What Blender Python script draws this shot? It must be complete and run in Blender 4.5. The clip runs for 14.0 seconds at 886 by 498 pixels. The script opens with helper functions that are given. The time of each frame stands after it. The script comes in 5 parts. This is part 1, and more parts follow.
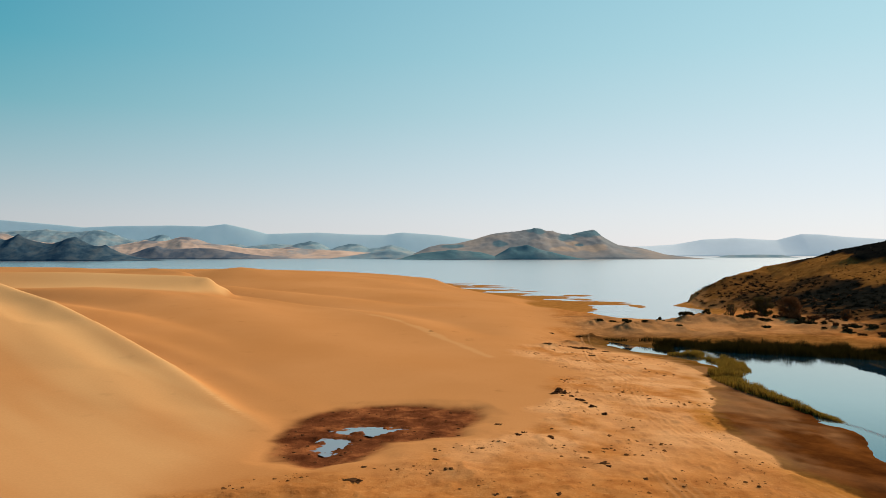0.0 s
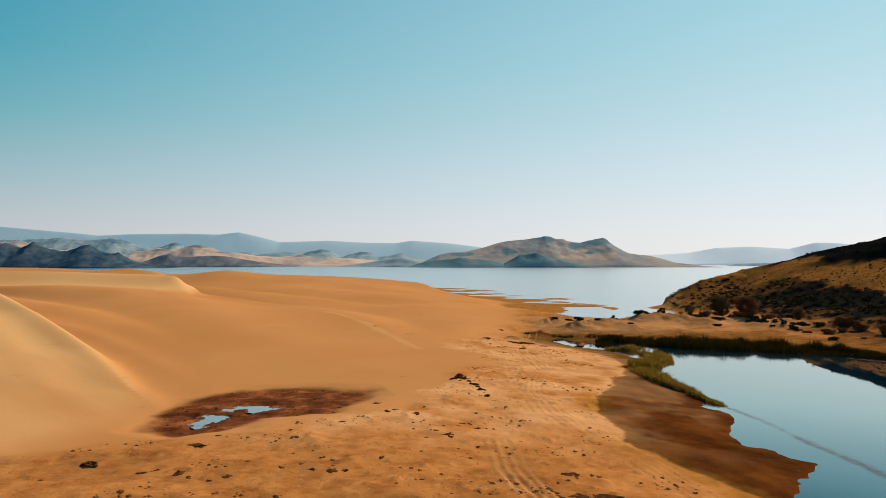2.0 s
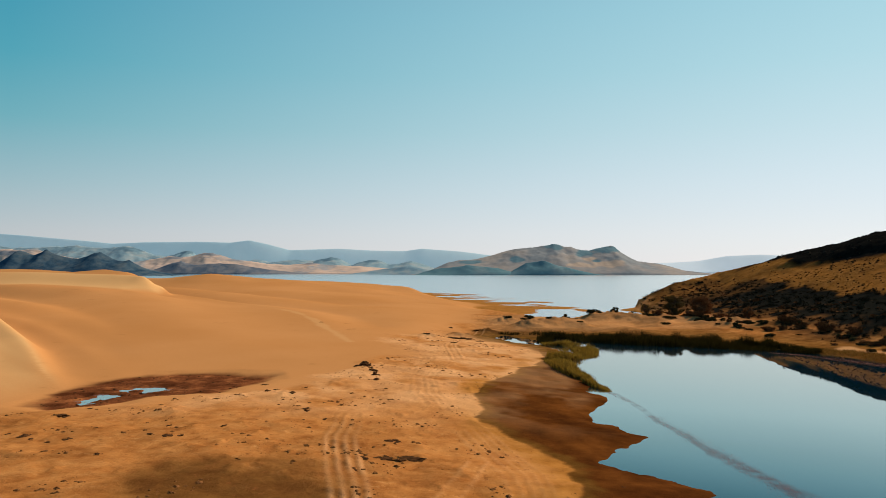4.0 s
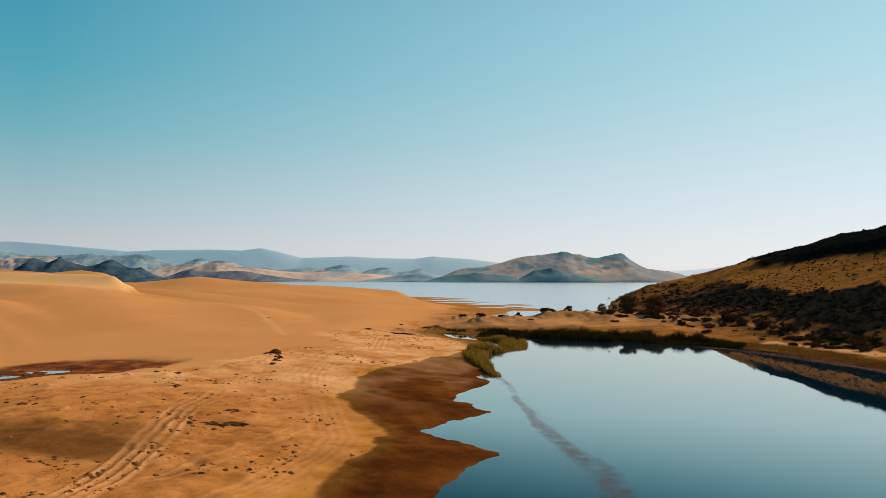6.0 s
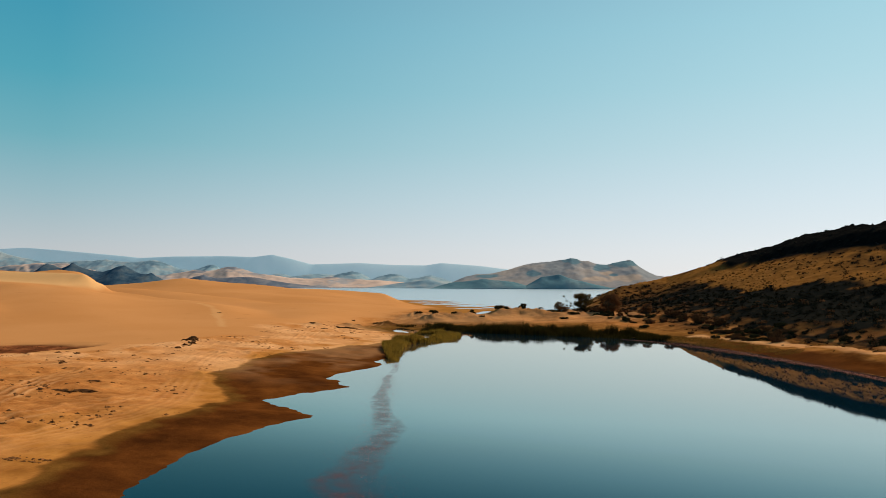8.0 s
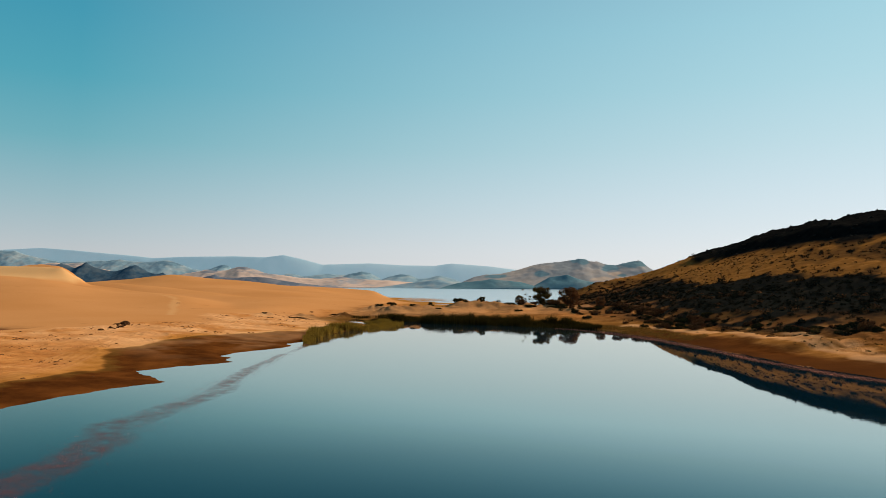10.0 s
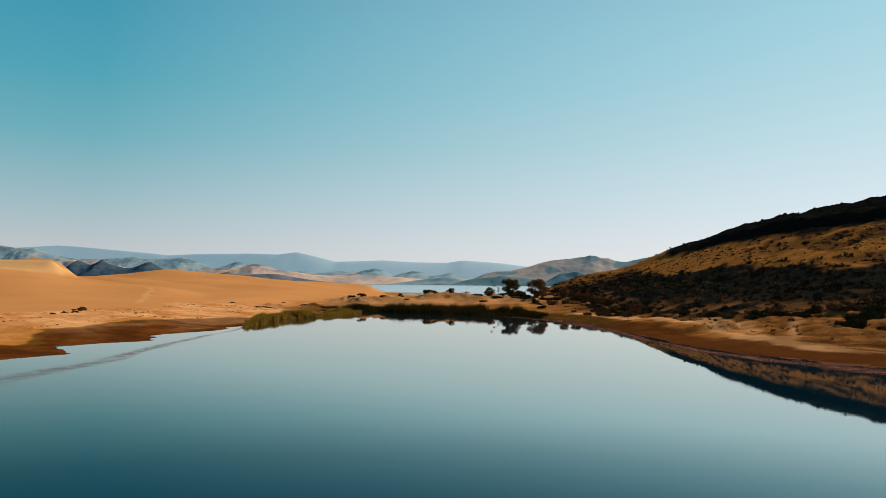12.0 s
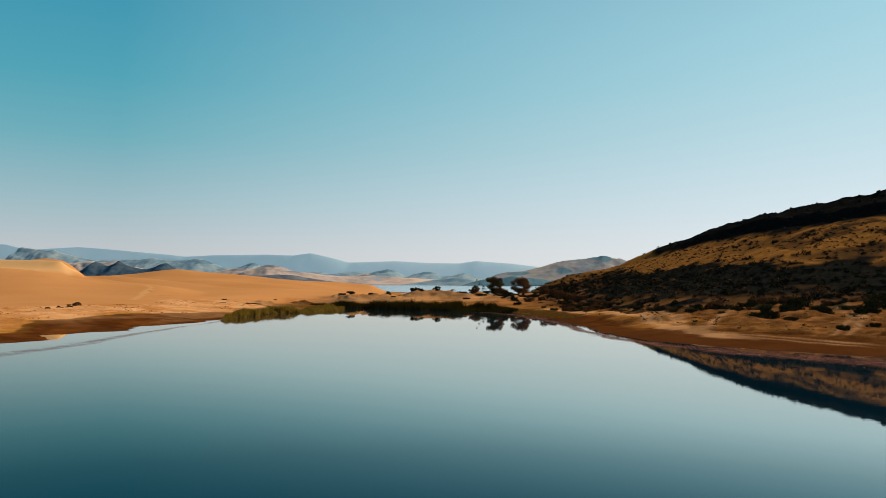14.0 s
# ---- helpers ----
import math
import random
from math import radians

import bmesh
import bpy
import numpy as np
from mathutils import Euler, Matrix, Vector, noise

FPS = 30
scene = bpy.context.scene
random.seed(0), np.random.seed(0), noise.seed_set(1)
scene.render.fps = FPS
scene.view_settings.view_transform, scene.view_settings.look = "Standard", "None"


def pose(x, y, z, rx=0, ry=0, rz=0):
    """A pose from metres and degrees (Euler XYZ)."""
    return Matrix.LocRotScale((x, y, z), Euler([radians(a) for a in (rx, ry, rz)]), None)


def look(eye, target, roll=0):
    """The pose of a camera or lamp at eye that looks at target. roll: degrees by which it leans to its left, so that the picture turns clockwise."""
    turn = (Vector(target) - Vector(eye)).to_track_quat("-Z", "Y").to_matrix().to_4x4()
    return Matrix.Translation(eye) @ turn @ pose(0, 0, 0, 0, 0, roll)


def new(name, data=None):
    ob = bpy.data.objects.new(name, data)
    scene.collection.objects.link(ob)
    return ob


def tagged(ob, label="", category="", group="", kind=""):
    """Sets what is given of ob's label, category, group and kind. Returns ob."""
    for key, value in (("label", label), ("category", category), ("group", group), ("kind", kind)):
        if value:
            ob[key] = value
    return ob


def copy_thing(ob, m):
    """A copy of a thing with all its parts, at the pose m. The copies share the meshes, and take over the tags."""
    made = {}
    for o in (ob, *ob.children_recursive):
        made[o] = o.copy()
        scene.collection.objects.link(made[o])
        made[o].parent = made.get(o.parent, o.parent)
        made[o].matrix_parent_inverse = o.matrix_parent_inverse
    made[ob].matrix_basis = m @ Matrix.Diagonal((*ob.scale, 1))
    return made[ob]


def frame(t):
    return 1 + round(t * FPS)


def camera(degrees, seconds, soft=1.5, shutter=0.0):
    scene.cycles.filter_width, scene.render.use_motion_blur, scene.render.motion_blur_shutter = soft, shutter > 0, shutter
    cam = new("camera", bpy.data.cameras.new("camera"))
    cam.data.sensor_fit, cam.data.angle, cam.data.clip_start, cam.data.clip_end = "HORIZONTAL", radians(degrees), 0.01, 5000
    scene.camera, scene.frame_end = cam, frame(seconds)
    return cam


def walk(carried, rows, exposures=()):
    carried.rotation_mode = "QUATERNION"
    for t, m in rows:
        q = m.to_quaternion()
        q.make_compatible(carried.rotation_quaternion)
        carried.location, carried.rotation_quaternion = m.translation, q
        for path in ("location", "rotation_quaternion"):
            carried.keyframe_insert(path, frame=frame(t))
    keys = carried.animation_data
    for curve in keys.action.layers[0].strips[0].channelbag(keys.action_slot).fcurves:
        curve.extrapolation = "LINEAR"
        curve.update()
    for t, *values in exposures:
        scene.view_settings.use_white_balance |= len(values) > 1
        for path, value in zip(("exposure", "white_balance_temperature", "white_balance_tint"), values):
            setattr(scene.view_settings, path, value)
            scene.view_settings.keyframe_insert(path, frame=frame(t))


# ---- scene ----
cam = camera(59.92, 14.0, soft=0.65)
PATH = [
    (0.0, pose(0.00, -0.00, 20.88, 89.84, 0.05, -0.00)),
    (0.5, pose(3.75, -0.84, 20.22, 90.00, 0.04, 0.35)),
    (1.0, pose(7.50, -1.71, 19.57, 90.17, 0.02, 0.70)),
    (1.5, pose(11.31, -2.64, 18.95, 90.35, 0.01, 1.03)),
    (2.0, pose(15.21, -3.70, 18.34, 90.54, -0.01, 1.34)),
    (2.5, pose(19.04, -4.73, 17.74, 90.72, -0.02, 1.65)),
    (3.0, pose(22.90, -5.73, 17.15, 90.88, -0.03, 1.94)),
    (5.5, pose(42.97, -10.24, 14.20, 91.72, -0.03, 3.59)),
    (6.0, pose(47.08, -11.02, 13.54, 91.87, -0.05, 3.90)),
    (6.5, pose(51.20, -11.78, 12.89, 92.03, -0.07, 4.21)),
    (7.0, pose(55.32, -12.55, 12.23, 92.18, -0.10, 4.52)),
    (7.5, pose(59.45, -13.33, 11.58, 92.32, -0.12, 4.84)),
    (8.0, pose(63.57, -14.13, 10.93, 92.46, -0.15, 5.18)),
    (10.5, pose(83.16, -18.26, 8.36, 92.56, -0.27, 6.78)),
    (11.0, pose(86.81, -19.30, 7.93, 92.49, -0.27, 7.13)),
    (11.5, pose(90.30, -20.44, 7.55, 92.43, -0.27, 7.47)),
    (12.0, pose(93.49, -21.75, 7.25, 92.38, -0.26, 7.81)),
    (12.5, pose(96.43, -23.21, 7.05, 92.37, -0.25, 8.14)),
    (13.0, pose(99.11, -24.97, 6.89, 92.40, -0.23, 8.44)),
    (13.5, pose(101.44, -27.03, 6.72, 92.42, -0.20, 8.76)),
    (14.0, pose(103.55, -29.29, 6.54, 92.44, -0.18, 9.08)),
]
walk(cam, PATH)

# ---- sky and sun ----
SUN_AZ, SUN_EL = 48.0, 37.0          # degrees right of +y, degrees above the horizon
world = bpy.data.worlds.new("sky")
scene.world = world
world.use_nodes = True
wn, wl = world.node_tree.nodes, world.node_tree.links
wn.clear()
w_out, w_bg, w_sky = wn.new("ShaderNodeOutputWorld"), wn.new("ShaderNodeBackground"), wn.new("ShaderNodeTexSky")
w_sky.sky_type, w_sky.sun_disc = "NISHITA", False
w_sky.sun_elevation, w_sky.sun_rotation = radians(SUN_EL), radians(SUN_AZ)
w_sky.altitude, w_sky.air_density, w_sky.dust_density, w_sky.ozone_density = 900, 1.0, 0.4, 1.5
w_dir, w_sep = wn.new("ShaderNodeTexCoord"), wn.new("ShaderNodeSeparateXYZ")
wl.new(w_dir.outputs["Generated"], w_sep.inputs["Vector"])
w_dot = wn.new("ShaderNodeVectorMath")
w_dot.operation = "DOT_PRODUCT"
wl.new(w_dir.outputs["Generated"], w_dot.inputs[0])
w_dot.inputs[1].default_value = (math.sin(radians(SUN_AZ + 4)), math.cos(radians(SUN_AZ + 4)), 0)
w_side = wn.new("ShaderNodeMapRange")
w_side.inputs["From Min"].default_value, w_side.inputs["From Max"].default_value = 0.10, 1.04
wl.new(w_dot.outputs["Value"], w_side.inputs["Value"])


def sky_ramp(stops):
    r = wn.new("ShaderNodeValToRGB")
    e = r.color_ramp.elements
    while len(e) < len(stops):
        e.new(0.5)
    for k, (at, c) in zip(e, stops):
        k.position, k.color = at, (*c, 1)
    wl.new(w_sep.outputs["Z"], r.inputs["Fac"])
    return r.outputs["Color"]


def sky_mix(fac, a, b):
    x = wn.new("ShaderNodeMix")
    x.data_type = "RGBA"
    if isinstance(fac, float):
        x.inputs["Factor"].default_value = fac
    else:
        wl.new(fac, x.inputs["Factor"])
    wl.new(a, x.inputs[6])
    wl.new(b, x.inputs[7])
    return x.outputs[2]


away = sky_ramp([(0.0, (0.46, 0.462, 0.502)), (0.04, (0.425, 0.458, 0.495)), (0.10, (0.275, 0.420, 0.460)), (0.17, (0.126, 0.37, 0.420)), (0.24, (0.056, 0.325, 0.402)),
                 (0.31, (0.035, 0.285, 0.385)), (0.6, (0.022, 0.115, 0.22)), (1.0, (0.02, 0.08, 0.18))])
toward = sky_ramp([(0.0, (0.725, 0.73, 0.78)), (0.04, (0.71, 0.735, 0.78)), (0.10, (0.655, 0.73, 0.77)), (0.17, (0.565, 0.71, 0.74)), (0.24, (0.475, 0.69, 0.725)),
                   (0.31, (0.415, 0.665, 0.715)), (0.6, (0.18, 0.36, 0.52)), (1.0, (0.025, 0.09, 0.20))])
haze_sky = sky_mix(w_side.outputs["Result"], away, toward)
w_dim = wn.new("ShaderNodeVectorMath")
w_dim.operation = "SCALE"
wl.new(w_sky.outputs["Color"], w_dim.inputs[0])
w_dim.inputs["Scale"].default_value = 0.15
wl.new(sky_mix(0.9, w_dim.outputs["Vector"], haze_sky), w_bg.inputs["Color"])
w_bg.inputs["Strength"].default_value = 0.715
wl.new(w_bg.outputs["Background"], w_out.inputs["Surface"])

sun = new("sun", bpy.data.lights.new("sun", "SUN"))
sun.data.energy, sun.data.angle, sun.data.color = 3.6, radians(0.6), (1.0, 0.82, 0.60)
az, el = radians(SUN_AZ), radians(SUN_EL)
SUN_DIR = Vector((math.sin(az) * math.cos(el), math.cos(az) * math.cos(el), math.sin(el)))
sun.matrix_world = look((0, 0, 300), Vector((0, 0, 300)) - SUN_DIR)
scene.view_settings.exposure = 0.6


# ---- materials ----
def material(name, rough=0.9):
    m = bpy.data.materials.new(name)
    m.use_nodes = True
    b = m.node_tree.nodes["Principled BSDF"]
    b.inputs["Roughness"].default_value = rough
    b.inputs["Specular IOR Level"].default_value = 0.0
    return m, m.node_tree.nodes, m.node_tree.links, b


def coords(n, l, scale=(1, 1, 1)):
    c, s = n.new("ShaderNodeTexCoord"), n.new("ShaderNodeMapping")
    s.inputs["Scale"].default_value = scale
    l.new(c.outputs["Object"], s.inputs["Vector"])
    return s.outputs["Vector"]


def noise_tex(n, l, vec, scale, detail=4.0, rough=0.55):
    t = n.new("ShaderNodeTexNoise")
    t.inputs["Scale"].default_value, t.inputs["Detail"].default_value, t.inputs["Roughness"].default_value = scale, detail, rough
    l.new(vec, t.inputs["Vector"])
    return t.outputs["Fac"]


def ramp(n, l, fac, stops):
    r = n.new("ShaderNodeValToRGB")
    e = r.color_ramp.elements
    while len(e) < len(stops):
        e.new(0.5)
    for k, (p, c) in zip(e, stops):
        k.position = p
        k.color = (*c, 1) if len(c) == 3 else c
    l.new(fac, r.inputs["Fac"])
    return r.outputs["Color"]


def blend(n, l, fac, a, b, mode="MIX"):
    x = n.new("ShaderNodeMix")
    x.data_type, x.blend_type = "RGBA", mode
    for s, v in ((x.inputs["Factor"], fac), (x.inputs[6], a), (x.inputs[7], b)):
        if isinstance(v, (int, float)):
            s.default_value = v
        elif isinstance(v, tuple):
            s.default_value = (*v, 1)
        else:
            l.new(v, s)
    return x.outputs[2]


def scaled(n, l, a, k, plus=0.0):
    x = n.new("ShaderNodeMath")
    x.operation, x.use_clamp = "MULTIPLY_ADD", True
    l.new(a, x.inputs[0])
    x.inputs[1].default_value, x.inputs[2].default_value = k, plus
    return x.outputs[0]


def bump(n, l, b, height, strength, dist):
    x = n.new("ShaderNodeBump")
    x.inputs["Strength"].default_value, x.inputs["Distance"].default_value = strength, dist
    l.new(height, x.inputs["Height"])
    l.new(x.outputs["Normal"], b.inputs["Normal"])
    return x


def ground_material():
    m, n, l, b = material("sand_and_mud", 0.95)
    v = coords(n, l)

    def mask(name):
        a = n.new("ShaderNodeAttribute")
        a.attribute_name = name
        return a.outputs["Fac"]

    big, mid, fine = noise_tex(n, l, v, 0.035, 3), noise_tex(n, l, v, 0.45, 5, 0.6), noise_tex(n, l, v, 4.0, 4, 0.65)
    streak = noise_tex(n, l, coords(n, l, (0.7, 1.1, 1)), 0.28, 5, 0.65)
    sand = ramp(n, l, big, [(0.3, (0.448, 0.198, 0.066)), (0.7, (0.503, 0.233, 0.085))])
    flat_col = ramp(n, l, mid, [(0.28, (0.29, 0.100, 0.025)), (0.47, (0.41, 0.160, 0.043)), (0.74, (0.50, 0.222, 0.070))])
    flat_col = blend(n, l, scaled(n, l, streak, 1.8, -0.85), flat_col, (0.34, 0.13, 0.036))
    speck = noise_tex(n, l, coords(n, l, (0.8, 1.2, 1)), 1.3, 5, 0.7)
    flat_col = blend(n, l, ramp(n, l, speck, [(0.58, (0, 0, 0)), (0.72, (0.6, 0.6, 0.6))]), flat_col, (0.20, 0.066, 0.016))
    flat_col = blend(n, l, ramp(n, l, speck, [(0.30, (0.5, 0.5, 0.5)), (0.42, (0, 0, 0))]), flat_col, (0.60, 0.30, 0.11))
    col = blend(n, l, mask("flat"), sand, flat_col)
    col = blend(n, l, mask("pale_sand"), col, (0.60, 0.346, 0.148))
    col = blend(n, l, mask("gold"), col, ramp(n, l, mid, [(0.3, (0.28, 0.112, 0.020)), (0.7, (0.46, 0.195, 0.041))]))
    mud = ramp(n, l, noise_tex(n, l, v, 0.16, 6, 0.65), [(0.33, (0.040, 0.0125, 0.0035)), (0.5, (0.082, 0.0255, 0.006)), (0.68, (0.140, 0.046, 0.010))])
    col = blend(n, l, mask("mud"), col, mud)
    col = blend(n, l, scaled(n, l, mask("green"), 0.8), col, ramp(n, l, mid, [(0.3, (0.065, 0.033, 0.008)), (0.7, (0.21, 0.100, 0.020))]))
    pit = ramp(n, l, noise_tex(n, l, v, 0.3, 6, 0.65), [(0.36, (0.07, 0.021, 0.008)), (0.52, (0.15, 0.048, 0.018)), (0.66, (0.30, 0.105, 0.036))])
    col = blend(n, l, mask("pit"), col, pit)
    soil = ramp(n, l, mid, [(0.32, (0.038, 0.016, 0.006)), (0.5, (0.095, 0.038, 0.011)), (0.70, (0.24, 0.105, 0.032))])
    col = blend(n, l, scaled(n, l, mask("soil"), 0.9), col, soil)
    col = blend(n, l, mask("rut_shade_damp"), col, (0.078, 0.027, 0.008))
    col = blend(n, l, mask("track"), col, (0.68, 0.365, 0.165))
    fleck = noise_tex(n, l, coords(n, l, (1.0, 0.55, 1)), 1.7, 6, 0.72)
    bare = n.new("ShaderNodeMath")
    bare.operation = "MULTIPLY"
    l.new(ramp(n, l, fleck, [(0.57, (0, 0, 0)), (0.68, (0.75, 0.75, 0.75))]), bare.inputs[0])
    l.new(mask("trodden"), bare.inputs[1])
    col = blend(n, l, bare.outputs[0], col, (0.20, 0.072, 0.022))
    grass = ramp(n, l, mid, [(0.25, (0.16, 0.064, 0.014)), (0.55, (0.255, 0.108, 0.025)), (0.8, (0.34, 0.155, 0.040))])
    col = blend(n, l, mask("grass"), col, grass)
    heath_shade = ramp(n, l, mid, [(0.3, (0.008, 0.009, 0.008)), (0.6, (0.015, 0.014, 0.011)), (0.80, (0.036, 0.026, 0.014))])
    col = blend(n, l, mask("heath_shade"), col, heath_shade)
    rock_shade = ramp(n, l, mid, [(0.3, (0.005, 0.005, 0.005)), (0.7, (0.013, 0.012, 0.010))])
    col = blend(n, l, mask("rock_shade"), col, rock_shade)
    grain = ramp(n, l, fine, [(0.3, (0.93, 0.93, 0.93)), (0.7, (1.04, 1.04, 1.04))])
    col = blend(n, l, 0.8, col, grain, "MULTIPLY")
    l.new(col, b.inputs["Base Color"])
    rough = n.new("ShaderNodeMath")
    rough.operation = "MULTIPLY_ADD"
    l.new(mask("mud"), rough.inputs[0])
    rough.inputs[1].default_value, rough.inputs[2].default_value = -0.25, 0.95
    l.new(rough.outputs[0], b.inputs["Roughness"])
    add = n.new("ShaderNodeMath")
    add.operation = "MULTIPLY_ADD"
    l.new(mid, add.inputs[0])
    add.inputs[1].default_value = 2.0
    l.new(fine, add.inputs[2])
    amount = n.new("ShaderNodeMath")
    amount.operation = "MULTIPLY_ADD"
    l.new(mask("rough"), amount.inputs[0])
    amount.inputs[1].default_value, amount.inputs[2].default_value = 0.9, 0.012
    bp = bump(n, l, b, add.outputs[0], 0.5, 0.25)
    l.new(amount.outputs[0], bp.inputs["Strength"])
    return m


def water_material(name, deep, rough, ripple, dist, dim_line=None, warm=(0.99, 0.95, 0.86)):
    """Dark water under a mirror that strengthens and warms in tint towards grazing sight; past an optional line (x, y,
    nx, ny, half) the mirror is dimmed and roughened to fit the camera's view.
    """
    m, n, l, b = material(name, 0.6)
    b.inputs["Base Color"].default_value = (*deep, 1)
    w = noise_tex(n, l, coords(n, l, (1, 2.2, 1)), ripple, 4, 0.6)
    patch = noise_tex(n, l, coords(n, l), ripple * 0.03, 2)
    bp = bump(n, l, b, w, 0.3, dist)
    l.new(scaled(n, l, patch, 1.2, -0.3), bp.inputs["Strength"])
    shine = n.new("ShaderNodeBsdfGlossy")
    shine.inputs["Roughness"].default_value = rough
    l.new(bp.outputs["Normal"], shine.inputs["Normal"])
    facing = n.new("ShaderNodeLayerWeight")
    facing.inputs["Blend"].default_value = 0.5
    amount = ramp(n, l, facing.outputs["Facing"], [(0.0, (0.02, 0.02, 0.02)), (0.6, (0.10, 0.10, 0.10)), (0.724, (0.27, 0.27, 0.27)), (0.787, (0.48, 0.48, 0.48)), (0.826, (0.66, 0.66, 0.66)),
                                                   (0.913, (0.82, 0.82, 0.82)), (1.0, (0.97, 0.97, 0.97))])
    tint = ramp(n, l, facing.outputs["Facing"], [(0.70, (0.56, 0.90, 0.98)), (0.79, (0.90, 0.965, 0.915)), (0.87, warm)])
    l.new(tint, shine.inputs["Color"])
    # dimming by position stands in for reflections that darken with viewing direction
    if dim_line:
        bx, by, nx, ny, half = dim_line
        dot, far = n.new("ShaderNodeVectorMath"), n.new("ShaderNodeMapRange")
        dot.operation, far.interpolation_type = "DOT_PRODUCT", "SMOOTHSTEP"
        l.new(coords(n, l), dot.inputs[0])
        dot.inputs[1].default_value = (nx, ny, 0)
        mid_at = bx * nx + by * ny
        far.inputs["From Min"].default_value, far.inputs["From Max"].default_value = mid_at + half, mid_at - half
        l.new(dot.outputs["Value"], far.inputs["Value"])
        dimmed = far.outputs["Result"]
        l.new(scaled(n, l, dimmed, 0.10, rough), shine.inputs["Roughness"])
        dull = ramp(n, l, facing.outputs["Facing"], [(0.0, (0.02, 0.02, 0.02)), (0.6, (0.03, 0.03, 0.03)), (0.724, (0.055, 0.055, 0.055)), (0.787, (0.15, 0.15, 0.15)), (0.826, (0.29, 0.29, 0.29)),
                                                     (0.913, (0.66, 0.66, 0.66)), (1.0, (0.97, 0.97, 0.97))])
        amount = blend(n, l, dimmed, amount, dull)
    mix = n.new("ShaderNodeMixShader")
    l.new(amount, mix.inputs["Fac"])
    l.new(b.outputs["BSDF"], mix.inputs[1])
    l.new(shine.outputs["BSDF"], mix.inputs[2])
    l.new(mix.outputs["Shader"], n["Material Output"].inputs["Surface"])
    return m


def film_material(name, a, c, most):
    """Weed lying on the water: colour where it lies, clear water between."""
    m, n, l, b = material(name, 0.9)
    g = noise_tex(n, l, coords(n, l), 0.9, 6, 0.7)
    k = noise_tex(n, l, coords(n, l), 5.0, 4, 0.7)
    l.new(ramp(n, l, k, [(0.35, a), (0.65, c)]), b.inputs["Base Color"])
    edge = n.new("ShaderNodeAttribute")
    edge.attribute_name = "cover"
    cut = n.new("ShaderNodeMath")
    cut.operation = "MULTIPLY"
    l.new(edge.outputs["Fac"], cut.inputs[0])
    l.new(ramp(n, l, g, [(0.36, (0.08, 0.08, 0.08)), (0.62, (1, 1, 1))]), cut.inputs[1])
    clear, mix = n.new("ShaderNodeBsdfTransparent"), n.new("ShaderNodeMixShader")
    l.new(scaled(n, l, cut.outputs[0], most), mix.inputs["Fac"])
    l.new(clear.outputs["BSDF"], mix.inputs[1])
    l.new(b.outputs["BSDF"], mix.inputs[2])
    l.new(mix.outputs["Shader"], n["Material Output"].inputs["Surface"])
    return m


def rock_material(name, dark, mid_c, light, scale=0.02, glow=0.0, crag=None, sunlit_tone=None):
    m, n, l, b = material(name, 0.95)
    v = coords(n, l)
    f = noise_tex(n, l, v, scale, 6, 0.6)
    g = noise_tex(n, l, v, scale * 9, 4, 0.6)
    c = ramp(n, l, f, [(0.42, dark), (0.485, mid_c), (0.62, light)])
    # the "sand" tone paints sunlit patches into the colour
    for key, tone in (("sand", sunlit_tone), ("crag", crag)):
        if tone:
            a = n.new("ShaderNodeAttribute")
            a.attribute_name = key
            c = blend(n, l, scaled(n, l, a.outputs["Fac"], 0.95), c, tone)
    c = blend(n, l, 0.1 if glow else 0.5, c, ramp(n, l, g, [(0.3, (0.8, 0.8, 0.8)), (0.7, (1.15, 1.15, 1.15))]), "MULTIPLY")
    l.new(c, b.inputs["Base Color"])
    # emission stands in for haze over the farthest ranges
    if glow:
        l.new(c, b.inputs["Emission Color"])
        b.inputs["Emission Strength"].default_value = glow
    return m


def leaf_material(name, a, c, thin=0.0):
    """Leaves and blades; thin: the share of light that passes through them."""
    m, n, l, b = material(name, 0.75)
    g = n.new("ShaderNodeNewGeometry")
    tone = ramp(n, l, g.outputs["Random Per Island"], [(0.0, a), (1.0, c)])
    l.new(tone, b.inputs["Base Color"])
    if thin:
        glow, mix = n.new("ShaderNodeBsdfTranslucent"), n.new("ShaderNodeMixShader")
        l.new(tone, glow.inputs["Color"])
        mix.inputs["Fac"].default_value = thin
        l.new(b.outputs["BSDF"], mix.inputs[1])
        l.new(glow.outputs["BSDF"], mix.inputs[2])
        l.new(mix.outputs["Shader"], n["Material Output"].inputs["Surface"])
    return m


def plain_material(name, a, c, scale, rough=0.9):
    m, n, l, b = material(name, rough)
    l.new(ramp(n, l, noise_tex(n, l, coords(n, l), scale, 5), [(0.3, a), (0.7, c)]), b.inputs["Base Color"])
    return m


M_GROUND = ground_material()
M_POND = water_material("pond_water", (0.002, 0.025, 0.045), 0.0, 0.9, 0.0022, (64, 28, 0.594, 0.805, 17))
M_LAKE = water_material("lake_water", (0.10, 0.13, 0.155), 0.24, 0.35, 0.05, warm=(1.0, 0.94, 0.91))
M_PUDDLE = water_material("puddle_water", (0.24, 0.20, 0.22), 0.03, 1.5, 0.004)
# haze over the far hills is painted into these base colours
M_ISLAND = rock_material("hazed_island_rock", (0.21, 0.225, 0.24), (0.265, 0.255, 0.255), (0.34, 0.295, 0.265), 0.012, crag=(0.105, 0.185, 0.225), sunlit_tone=(0.43, 0.33, 0.26))
